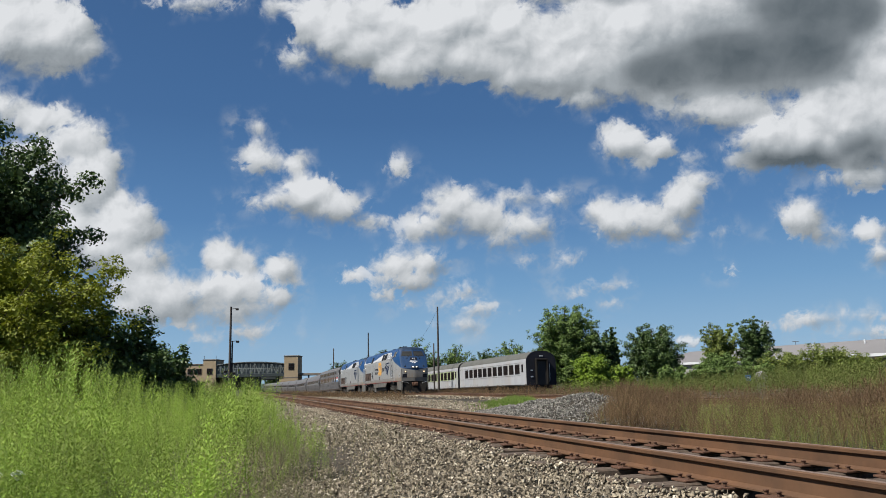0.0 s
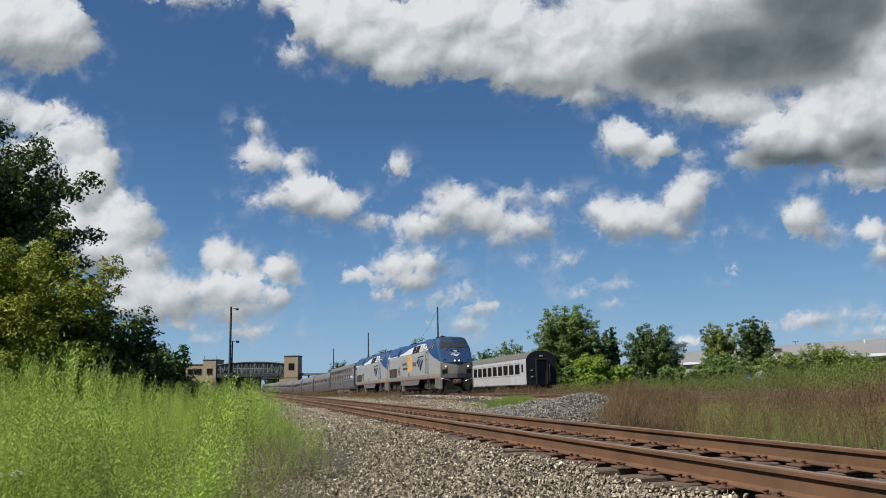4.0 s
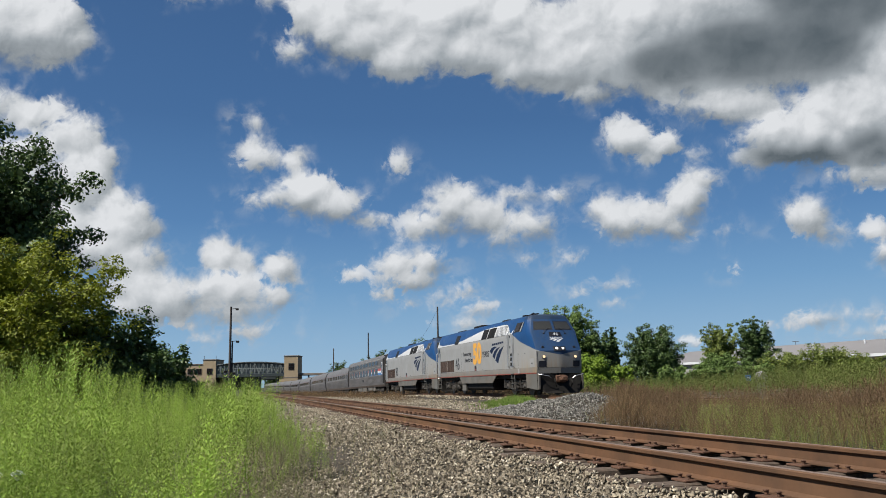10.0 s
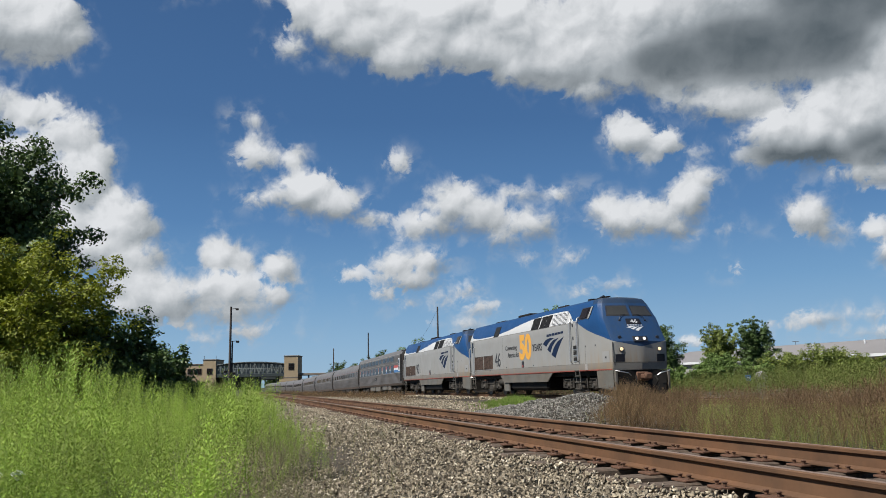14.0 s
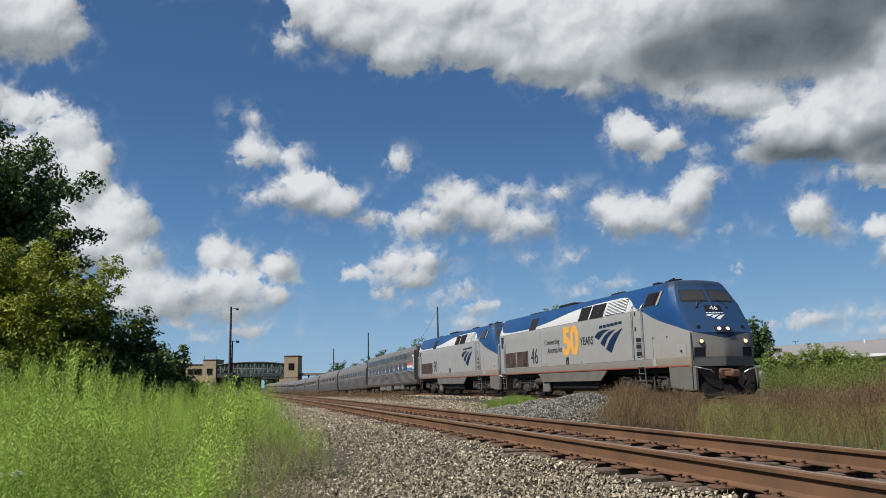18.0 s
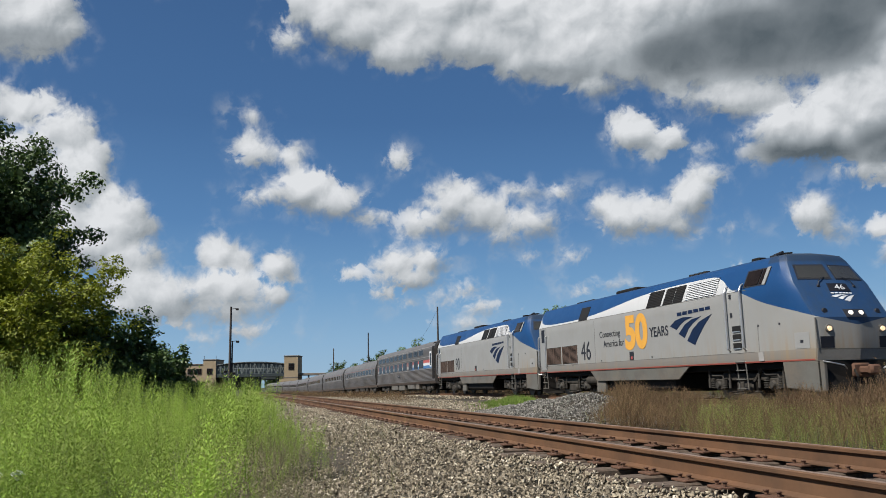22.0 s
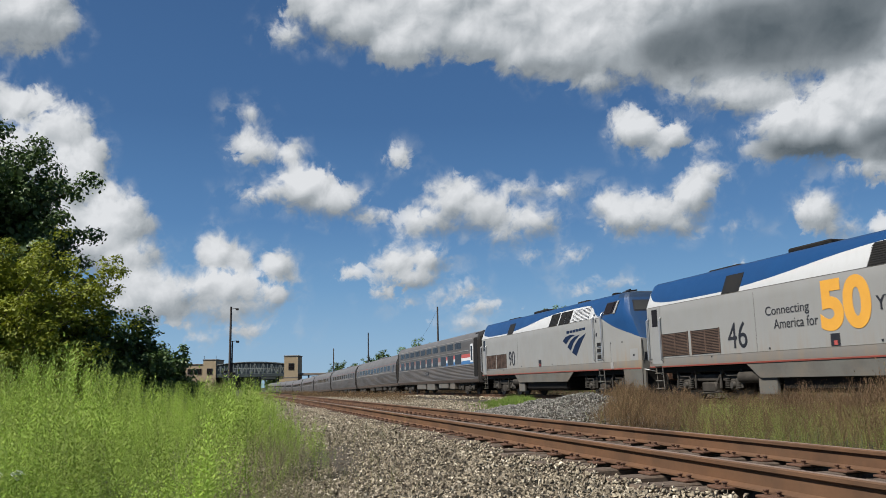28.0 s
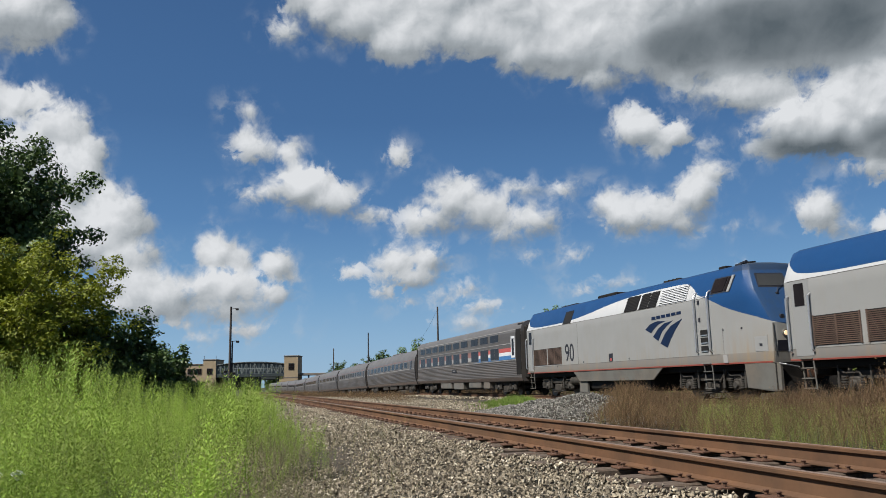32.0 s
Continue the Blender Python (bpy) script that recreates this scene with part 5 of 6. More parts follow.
def tree(x, y, z, height, spread, material, n, size, seed, label, trunk=0.28, limbs=40, group="trees", lift=0.3, name="tree", lean=0.0, full=2.4, peak=0.45, lump=0.2, reach=(0.72, 1.06), deep=None, along=(0.42, 0.6, 0.78, 0.93, 1.04), up=0.55):
    """Trunk, forking limbs, and leaf clumps along the outer part of each limb."""
    r = np.random.default_rng(seed)
    tr = thing(name, pose(x, y, z), label, name.replace("_", " "), group)
    deep = deep or spread
    h0 = height * lift
    sh = Shape()
    stem = lambda h: Vector((lean * h, 0.03 * height * math.sin(3 * h / height), h))
    for a, b, r0, r1 in ((-0.4, h0, 1.0, 0.75), (h0, height * 0.55, 0.75, 0.42), (height * 0.55, height * 0.92, 0.42, 0.08)):
        sh.rod(stem(a), stem(b), trunk * r0, trunk * r1, 9)
    cs, rs = [], []
    base = lump * min(spread, height * 0.5)
    for i in range(limbs):
        q = (i + r.uniform()) / limbs
        az = i * 2.39996 + r.uniform(-0.5, 0.5)
        e = abs(q - peak) / (peak if q < peak else 1 - peak)
        w = max(0.12, (1 - min(1.0, e) ** full)) ** (1 / full) * r.uniform(*reach)
        tip = Vector((spread * w * math.cos(az), deep * w * math.sin(az), h0 + (height - h0) * (0.03 + 0.95 * q) - base * 0.5))
        tip.x += lean * tip.z
        root = stem(max(0.2, h0 * 0.7 + (tip.z - h0 * 0.7) * r.uniform(0.3, 0.6)))
        elbow = root.lerp(tip, 0.5) + Vector((r.normal(0, 0.06), r.normal(0, 0.06), 0.07)) * spread
        k = trunk * (0.28 - 0.14 * q)
        sh.rod(root, elbow, k, k * 0.6, 6).rod(elbow, tip, k * 0.6, k * 0.15, 5)
        for f in along:
            p = root.lerp(elbow, f * 2) if f < 0.5 else elbow.lerp(tip, f * 2 - 1)
            cs.append(tuple(p + Vector(r.normal(0, 0.3, 3)) * base))
            rs.append(base * (1.25 - 0.6 * f) * r.uniform(0.75, 1.25))
    part("trunk", sh, M_BARK, tr, "", 50)
    cs, rs = np.array(cs), np.array(rs)
    heart = np.array([lean * height * 0.5, 0, h0 + (height - h0) * 0.45])
    inner = leaf_cloud(n // 5, heart + (cs - heart) * 0.8, rs * 1.15, size * 2.0, seed + 2, up)
    mass("crown", *gather([leaf_cloud(n, cs, rs, size, seed + 1, up), inner]), material, tr)
    return tr


LEFT = "trees beside the weeds"
tree(-19.9, 30.0, -0.8, 12.9, 6.1, M_LEAF_DARK, 130000, 0.082, 11, "tall dark green poplar with glossy fluttering leaves", 0.3, 120, LEFT, 0.22, lump=0.125, full=2.4, peak=0.48, reach=(0.55, 1.06), up=0.35)
tree(-13.9, 24.5, -0.8, 6.5, 3.9, M_LEAF_YELLOW, 90000, 0.05, 12, "rounded yellow-green small tree", 0.2, 130, LEFT, 0.05, lump=0.15, full=3.4, peak=0.42, reach=(0.8, 1.04))
tree(-10.8, 26.0, -0.8, 4.1, 2.0, M_LEAF_DARK, 22000, 0.065, 13, "dark green bush below the yellow-green tree", 0.15, 70, LEFT, 0.03, lump=0.19, full=2.8, peak=0.4)
tree(-10.1, 28.5, -0.8, 3.2, 1.5, M_LEAF_DARK, 13000, 0.07, 14, "low dark green bush at the edge of the thicket", 0.12, 50, LEFT, 0.03, lump=0.2, full=2.4, peak=0.35)
tree(-16.5, 29.5, -0.8, 5.6, 4.6, M_LEAF_MID, 14000, 0.11, 15, "green bush deep in the thicket", 0.2, 60, LEFT, 0.03, lump=0.2, full=3.0)
# behind the siding
BEHIND = "trees behind the siding"
tree(17.0, 112.0, -0.8, 12.6, 4.9, M_LEAF_MID, 42000, 0.105, 21, "large leafy tree behind the parked coaches", 0.4, 90, BEHIND, 0.1, lump=0.16, full=2.8, peak=0.4)
tree(21.2, 110.0, -0.8, 9.0, 2.3, M_LEAF_DARK, 8000, 0.16, 22, "dark green tree behind the parked coaches", 0.3, 44, BEHIND, 0.06, lump=0.27)
tree(17.8, 98.0, -0.8, 5.0, 2.5, M_LEAF_LIME, 10000, 0.12, 23, "bright lime-green bush beside the coach", 0.15, 44, BEHIND, 0.04, lump=0.25, peak=0.35)
tree(22.6, 102.0, -0.8, 3.8, 1.4, M_LEAF_LIME, 4000, 0.12, 24, "small lime-green bush beside the siding", 0.12, 18, BEHIND, 0.04, lump=0.24, peak=0.35)
tree(27.0, 104.0, -0.8, 9.0, 4.3, M_LEAF_DARK, 30000, 0.105, 25, "broad dark green tree with an uneven crown", 0.35, 70, BEHIND, 0.04, lump=0.165, full=2.4, peak=0.36, reach=(0.65, 1.08))
tree(23.6, 112.0, -0.8, 9.2, 1.5, M_LEAF_DARK, 7000, 0.14, 26, "narrow dark spruce among other trees", 0.2, 50, BEHIND, 0.06, lump=0.2, full=1.2, peak=0.12)
tree(36.1, 105.0, -0.8, 9.0, 2.45, M_LEAF_LIGHT, 15000, 0.1, 27, "slender airy green tree", 0.2, 50, BEHIND, 0.12, lump=0.2, full=2.4, peak=0.55)
tree(40.4, 104.0, -0.8, 9.7, 2.35, M_LEAF_DARK, 19000, 0.1, 28, "dark green tree with a dense crown", 0.25, 54, BEHIND, 0.1, lump=0.21, full=2.4, peak=0.5)
for i, (bx, by, bh, bs, bm) in enumerate([(41.2, 97.0, 4.9, 3.4, M_LEAF_LIGHT), (44.8, 96.0, 5.5, 3.8, M_LEAF_LIGHT), (48.4, 97.0, 5.0, 3.4, M_LEAF_LIGHT), (51.6, 98.0, 4.2, 2.8, M_LEAF_LIGHT), (36.5, 95.0, 3.6, 2.6, M_LEAF_MID), (31.5, 96.0, 3.6, 2.8, M_LEAF_MID), (33.6, 99.0, 4.8, 2.6, M_LEAF_MID), (27.0, 95.0, 3.2, 2.6, M_LEAF_MID)]):
    tree(bx, by, -0.7, bh, bs, bm, 9000, 0.1, 40 + i, "leafy green bush before the warehouse", 0.12, 34, "bushes before the warehouse", 0.02, "bush", lump=0.26, full=2.8, peak=0.32)
for i, (bx, by, bh, bs) in enumerate([(-15.3, 185.0, 10.6, 4.2), (2.5, 190.0, 11.5, 5.0), (9.0, 185.0, 10.5, 4.0), (14.5, 180.0, 12.0, 4.5), (20.0, 175.0, 10.0, 5.0), (-7.0, 185.0, 13.2, 5.0), (-18.0, 210.0, 9.5, 5.5), (-23.0, 215.0, 9.0, 4.0), (-44.0, 330.0, 13.0, 5.0), (-85.0, 405.0, 9.0, 3.4), (-105.6, 480.0, 10.0, 3.0), (-109.0, 432.0, 10.0, 5.0), (-3.0, 188.0, 9.0, 4.0)]):
    tree(bx, by, -1.5, bh, bs, M_LEAF_MID if i % 2 else M_LEAF_DARK, 8000, 0.15, 60 + i, "distant leafy tree beyond the tracks", 0.3, 30, "distant trees", 0.08, lump=0.2, peak=0.4)


# ---- weeds and grass ----
def bushy(seed, twigs, per, leaf, width, reach=0.16, rise=0.9, plain=False, low=0.1, plume=0.0, crowd=1.0, wood=0.005):
    """One branching herb of unit height: a stem, short twigs and small leaves on each, as arrays."""
    r = np.random.default_rng(seed)
    bend = r.normal(0, 0.1, 2)
    at = lambda u: np.array([bend[0] * u * u, bend[1] * u * u, u])
    v, t = [], []
    for j in range(4):
        p, q, w = at(j / 4), at((j + 1) / 4), wood * (1.2 - j / 4)
        k = len(v)
        v += [p + [w, 0, 0], p - [w, 0, 0], q]
        t += [(k, k + 1, k + 2)]
    for i in range(twigs):
        u = low + (0.97 - low) * ((i + r.uniform()) / twigs) ** crowd
        a = i * 2.4 + r.uniform(-0.5, 0.5)
        l = (reach * (1 - u) ** 0.6 * min(1.0, 0.5 + u * 1.4) + 0.03) * r.uniform(0.7, 1.3)
        d = np.array([math.cos(a), math.sin(a), rise * r.uniform(0.7, 1.3) + plume * u])
        p0 = at(u)
        for j in range(per):
            f = (j + r.uniform(0.3, 1.0)) / per
            p = p0 + d * l * f + np.array([0, 0, 0.25 * l * f * f])
            b = a + (1 if j % 2 else -1) * r.uniform(0.3, 1.3)
            e = np.array([math.cos(b), math.sin(b), r.uniform(-0.35, 0.5) + plume * u])
            e /= np.linalg.norm(e)
            ll = leaf * (1.15 - 0.6 * u) * r.uniform(0.7, 1.3)
            s = np.array([-math.sin(b), math.cos(b), r.uniform(-0.4, 0.4)]) * width * ll
            k = len(v)
            if plain:
                v += [p + s, p - s, p + e * ll]
                t += [(k, k + 1, k + 2)]
            else:
                m = p + e * ll * 0.45 + np.array([0, 0, ll * 0.08])
                v += [p, m + s, p + e * ll, m - s]
                t += [(k, k + 1, k + 2), (k, k + 2, k + 3)]
    return np.array(v), np.array(t)


def brush(seed, twigs, seeds, spread=0.16, bare=0.3):
    """One dry weed: upright wiry stems that fork, with small seed heads."""
    r = np.random.default_rng(seed)
    bend = r.normal(0, 0.09, 2)
    at = lambda u: np.array([bend[0] * u * u, bend[1] * u * u, u])
    v, t = [], []

    def wire(p, q, w, a):
        k = len(v)
        s = np.array([math.cos(a), math.sin(a), 0]) * w
        v.extend([p + s, p - s, q])
        t.append((k, k + 1, k + 2))

    for j in range(3):
        wire(at(j / 3), at((j + 1) / 3 + 0.05), 0.0065 - 0.0013 * j, r.uniform(0, 6.28))
    for i in range(twigs):
        u = bare + (0.9 - bare) * (i + r.uniform()) / twigs
        a = i * 2.4 + r.uniform(-0.5, 0.5)
        l = spread * r.uniform(0.7, 1.3) * (1.15 - 0.7 * u)
        p = at(u)
        q = p + np.array([math.cos(a) * l, math.sin(a) * l, l * r.uniform(1.2, 2.2)])
        wire(p, q, 0.003, a + 1.57)
        for j in range(seeds):
            f = 0.3 + 0.75 * (j + r.uniform()) / seeds
            c = p + (q - p) * f
            e = unit(r.normal(size=(1, 3)) + np.array([[0, 0, 0.8]]))[0] * 0.026 * r.uniform(0.6, 1.4)
            wire(c, c + e, 0.007, r.uniform(0, 6.28))
    return np.array(v), np.array(t)


def blades(seed, n, height, width, lean):
    r = np.random.default_rng(seed)
    v, t = [], []
    for i in range(n):
        a, h = r.uniform(0, 6.28), height * r.uniform(0.5, 1.1)
        o = np.array([r.normal(0, 0.06), r.normal(0, 0.06), 0])
        d = np.array([math.cos(a), math.sin(a), 0])
        s = np.array([-d[1], d[0], 0]) * width
        k = len(v)
        m, e = o + d * h * lean * 0.35 + [0, 0, h * 0.6], o + d * h * lean + [0, 0, h]
        v += [o + s, o - s, m + s * 0.8, m - s * 0.8, e]
        t += [(k, k + 1, k + 3), (k, k + 3, k + 2), (k + 2, k + 3, k + 4)]
    return np.array(v), np.array(t)


def field(name, label, category, material, templates, xy, sizes, seed, tilt=0.12):
    """A stand of plants as one mesh."""
    r = np.random.default_rng(seed)
    n = len(xy)
    z = ground_z(xy[:, 0], xy[:, 1]) - 0.02
    pos = np.column_stack([xy, z])
    kind = r.integers(0, len(templates), n)
    yaw, tl = r.uniform(0, 6.28, n), r.normal(0, tilt, (n, 2))
    out = []
    for k, (tv, tt) in enumerate(templates):
        m = kind == k
        out.append(strew(tv, tt, pos[m], yaw[m], sizes[m], tl[m]))
    v, t = gather(out)
    return tagged(mass(name, v, t, material), label, category, kind="stuff")


def uv_points(n, u0, u1, v0, v1, seed, keep=None, power=1.0):
    """Places strewn along the near line between two lateral distances; power packs them towards u1."""
    r = np.random.default_rng(seed)
    u = u1 - (u1 - u0) * r.uniform(0, 1, n) ** power
    v = r.uniform(v0, v1, n)
    xy = np.column_stack([NEAR_D.x * u + NEAR_N.x * v, NEAR_D.y * u + NEAR_N.y * v])
    if keep is not None:
        xy = xy[keep(u, v, r)]
    return xy


def stand_top(xy):
    """How high the tops of the stand reach over eye level, by bearing and distance."""
    a = xy[:, 0] / xy[:, 1]
    k = np.interp(a, [-0.8, -0.56, -0.49, -0.42, -0.37, -0.33, -0.27, -0.235, -0.2, -0.165, -0.14], [0.032, 0.029, 0.02, 0.007, 0.0, 0.004, 0.008, 0.014, 0.004, -0.03, -0.075])
    return k * xy[:, 1]


def stand_size(xy, factor):
    base = ground_z(xy[:, 0], xy[:, 1])
    return np.maximum(0.25, (EYE[2] + stand_top(xy) - base) * factor)


def edge_keep(u, v, r):
    # the stand thins out towards the ballast
    y = NEAR_D.y * u + NEAR_N.y * v
    lim = np.minimum(0.135 * y - 0.2, 1.4) + 0.1 * np.sin(u * 1.9)
    b = (NEAR_D.x * u + NEAR_N.x * v) / y
    gap = np.sin(u * 2.3 + 2 * np.sin(v * 1.1)) + np.sin(v * 2.9 + 1.3 * np.sin(u * 1.2)) + r.normal(0, 0.35, len(u))
    return (gap > -1.2) & (y > 4.4) & (v < lim + r.normal(0, 0.12, len(u))) & ((y > 9.8) | (b < -0.262 + r.normal(0, 0.025, len(u)) + 0.012 * np.maximum(0, y - 8)))


def clumped(centres, per, wide, seed, low, high):
    """Plants gathered round centres, tallest in the middle of each clump, with their height factors."""
    r = np.random.default_rng(seed)
    n = len(centres)
    off = r.normal(0, wide, (n, per, 2))
    tall = r.uniform(low, high, (n, 1)) * (1 - 0.3 * np.clip((off ** 2).sum(2) / (2 * wide) ** 2, 0, 1)) * r.uniform(0.88, 1.04, (n, per))
    return (centres[:, None] + off).reshape(-1, 2), tall.ravel()


HERB = [bushy(150 + i, 34, 5, 0.034, 0.18, 0.045, 1.3, low=0.2, plume=0.95, crowd=0.6) for i in range(7)]
BROAD = [bushy(130 + i, 20, 5, 0.062, 0.18, 0.12, 0.9, low=0.1, crowd=0.8) for i in range(5)]
FRONT = [bushy(240 + i, 34, 5, 0.038, 0.18, 0.06, 1.1, low=0.05, plume=0.85, crowd=0.85) for i in range(6)]
HERB_FAR = [bushy(170 + i, 24, 4, 0.045, 0.18, 0.05, 1.4, True, 0.3, 0.95, 0.7) for i in range(6)]
SPIRE = [bushy(110 + i, 44, 5, 0.032, 0.17, 0.03, 1.5, low=0.3, plume=1.2, crowd=0.7) for i in range(5)]
LEAFY = [bushy(120 + i, 12, 5, 0.055, 0.1, 0.1, 1.6, True, 0.05, 0.6) for i in range(6)]
OLIVE = [bushy(140 + i, 10, 5, 0.042, 0.2, 0.18, 0.9, True, 0.1, 0.3) for i in range(6)]
FAR = [bushy(190 + i, 12, 3, 0.1, 0.2, 0.1, 1.6, True, 0.2, 1.5) for i in range(6)]
RUSSET = [brush(160 + i, 11, 4) for i in range(7)]
TUFT = [blades(180 + i, 26, 1.0, 0.012, 0.35) for i in range(5)]

c1, h1 = clumped(uv_points(1350, -34.0, -2.2, -8.5, 1.6, 201, edge_keep, 1.7), 10, 0.12, 221, 0.45, 1.05)
h1 *= 0.88 + 0.17 * np.sin(c1[:, 0] * 4.1 + 1.5 * np.sin(c1[:, 1] * 1.9)) * np.sin(c1[:, 1] * 2.7 + np.sin(c1[:, 0] * 2.2))
c0, h0 = clumped(uv_points(150, -8.2, -3.6, -5.0, -0.2, 227, edge_keep), 6, 0.13, 228, 0.5, 0.88)
c1, h1 = np.concatenate([c1, c0]), np.concatenate([h1, h0])
k1 = c1[:, 1] > 4.3
c1, h1 = c1[k1], h1[k1]
near1 = c1[:, 1] < 11
front1, near1 = c1[:, 1] < 6.8, near1 & (c1[:, 1] >= 6.8)
field("tall_weeds", "leafy bright green weeds at the front of the stand", "weeds", M_WEED, FRONT, c1[front1], stand_size(c1[front1], h1[front1]), 226, 0.13)
field("tall_weeds", "dense leafy green weeds in the near stand", "weeds", M_WEED, HERB, c1[near1], stand_size(c1[near1], h1[near1]), 204, 0.13)
field("tall_weeds", "tall bright green weeds growing beside the ballast", "weeds", M_WEED, HERB_FAR, c1[c1[:, 1] >= 11], stand_size(c1[c1[:, 1] >= 11], h1[c1[:, 1] >= 11]), 202)
p1c, h1c = clumped(uv_points(110, -8.5, -2.5, -4.2, -0.2, 223, edge_keep), 4, 0.12, 224, 0.4, 0.78)
field("broad_leaved_weeds", "low broad-leaved green weeds at the front of the stand", "weeds", M_WEED, BROAD, p1c, stand_size(p1c, h1c), 225, 0.1)
p1b = uv_points(760, -30.0, -4.0, -8.5, 0.6, 231, edge_keep, 1.3)
field("tall_weeds", "feathery green spires rising from the weeds", "weeds", M_WEED, SPIRE, p1b, stand_size(p1b, np.random.default_rng(232).uniform(0.95, 1.2, len(p1b)) * np.interp(p1b[:, 0] / p1b[:, 1], [-0.4, -0.3], [1.0, 0.87])), 233, 0.06)
p2 = uv_points(7000, -18.0, -3.0, -2.2, 2.2, 203, lambda u, v, r: np.abs((NEAR_D.x * u + NEAR_N.x * v) / (NEAR_D.y * u + NEAR_N.y * v) + 0.225 + r.normal(0, 0.012, len(u))) < 0.07 + 0.015 * np.sin(u * 2.2), 1.2)
b2 = p2[:, 0] / p2[:, 1]
field("olive_weeds", "dull olive thin weeds at the ballast's edge", "weeds", M_WEED_DULL, OLIVE, p2, rng.uniform(0.28, 0.72, len(p2)) * np.interp(b2, [-0.3, -0.2, -0.15], [1.05, 0.9, 0.4]), 204, 0.2)
p2b = uv_points(420, -14.0, -4.0, -0.5, 3.0, 234, lambda u, v, r: np.abs((NEAR_D.x * u + NEAR_N.x * v) / (NEAR_D.y * u + NEAR_N.y * v) + 0.11) < 0.06)
field("dry_stalks", "thin dry stalks sprouting from the ballast", "weeds", M_WEED_DULL, RUSSET, p2b, rng.uniform(0.15, 0.42, len(p2b)), 235, 0.2)
p3 = uv_points(1500, -26.0, -2.0, 6.7, 14.0, 205, lambda u, v, r: (u > -13.9 + r.normal(0, 0.6, len(u)) - (v - 7) * 2.1) & (r.uniform(0, 1, len(u)) < np.clip((v - 6.2) / 1.2, 0.25, 1)))
p3 = np.concatenate([p3, uv_points(150, -16.2, -10.4, 6.9, 8.9, 210, lambda u, v, r: u > -14.6 - (v - 7) * 2.1)])
p3, f3 = clumped(p3, 7, 0.14, 209, 0.6, 1.0)
b3 = p3[:, 0] / p3[:, 1]
h3 = np.interp(b3, [0.18, 0.2, 0.27, 0.3, 0.37, 0.42, 0.5, 0.55], [0.8, 1.15, 1.08, 0.82, 0.82, 1.02, 1.1, 1.4]) * (1 + 0.12 * np.sin(b3 * 90)) * np.where(lateral(p3[:, 0], p3[:, 1]) < 8.6, 0.78, 1.0)
field("russet_weeds", "dry russet-brown weeds between the tracks", "weeds", M_WEED_RED, RUSSET, p3, f3 * 0.9 * h3, 206, 0.14)
p4 = uv_points(5000, -14.0, -2.0, 6.4, 10.5, 207, lambda u, v, r: np.cos(((NEAR_D.x * u + NEAR_N.x * v) / (NEAR_D.y * u + NEAR_N.y * v) - 0.355) * 26) + 0.4 * np.sin(u * 2.1 + v) + np.where((NEAR_D.x * u + NEAR_N.x * v) / (NEAR_D.y * u + NEAR_N.y * v) > 0.4, 1.4, 0.0) * (v < 8.6) + r.normal(0, 0.45, len(u)) > 0.5)
field("green_weeds", "low green weeds among the dry stalks", "weeds", M_WEED_DUSTY, LEAFY, p4, rng.uniform(0.25, 0.66, len(p4)), 208)

for fx, fy, fz in ((-3.04, 5.5, 0.16), (-2.9, 5.5, 0.165)):
    gz = float(ground_z(np.array([fx]), np.array([fy]))[0])
    fl = thing("white_flower", pose(fx, fy, gz), "white flat-topped wild flower among the weeds", "flower", "white flowers in the weeds")
    part("stem", Shape().rod((0, 0, 0), (0.01, 0, fz - gz), 0.004, 0.003, 5), M_LEAF_MID, fl)
    hd = Shape()
    for i in range(30):
        a, q = i * 2.4, 0.04 * math.sqrt((i + 0.5) / 30)
        top = Vector((0.01 + q * math.cos(a), q * math.sin(a), fz - gz + 0.032 - 16 * q * q))
        hd.rod((0.01, 0, fz - gz - 0.03), top, 0.0012, 0.002, 3)
        hd.rod(top, top + Vector((0, 0, 0.007)), 0.01, 0.007, 6)
    part("flower_head", hd, M_FLOWER, fl, "white umbel")

# grass patch and far meadow
p5 = uv_points(7000, -42.0, -25.0, 8.2, 15.0, 211)
pb = p5[:, 0] / p5[:, 1]
p5 = p5[(rng.normal(0, 0.35, len(p5)) + 1 - np.abs(pb - 0.088) / 0.04 > 0.12) & (np.sin(pb * 260) + rng.normal(0, 0.8, len(p5)) > -0.6)][:1100]
field("grass_patch", "bright green grass tuft patch beside the gravel", "grass", M_GRASS, TUFT, p5, rng.uniform(0.16, 0.5, len(p5)) * np.clip(1.1 - np.abs(p5[:, 0] / p5[:, 1] - 0.09) / 0.06, 0.4, 1), 212)
p6 = uv_points(3800, -110.0, 8.0, 19.5, 27.2, 213)
field("dry_meadow", "dry brownish weeds between the train and the siding", "weeds", M_WEED_RED, FAR, p6, rng.uniform(0.5, 1.0, len(p6)), 214)
p7 = uv_points(6500, -95.0, 10.0, 31.8, 70.0, 215)
field("green_meadow", "rank green weeds and goldenrod beyond the siding", "weeds", M_MEADOW, FAR, p7, rng.uniform(0.8, 1.6, len(p7)) * np.interp(lateral(p7[:, 0], p7[:, 1]), [46, 54], [1.0, 1.65]), 216)
p8 = uv_points(4200, -130.0, -38.0, 8.5, 14.5, 217)
p8 = p8[p8[:, 0] / p8[:, 1] < -0.045 + rng.normal(0, 0.012, len(p8))]
field("dry_verge", "thin dry weeds along the far ballast", "weeds", M_WEED_RED, FAR, p8, rng.uniform(0.25, 0.6, len(p8)), 218)
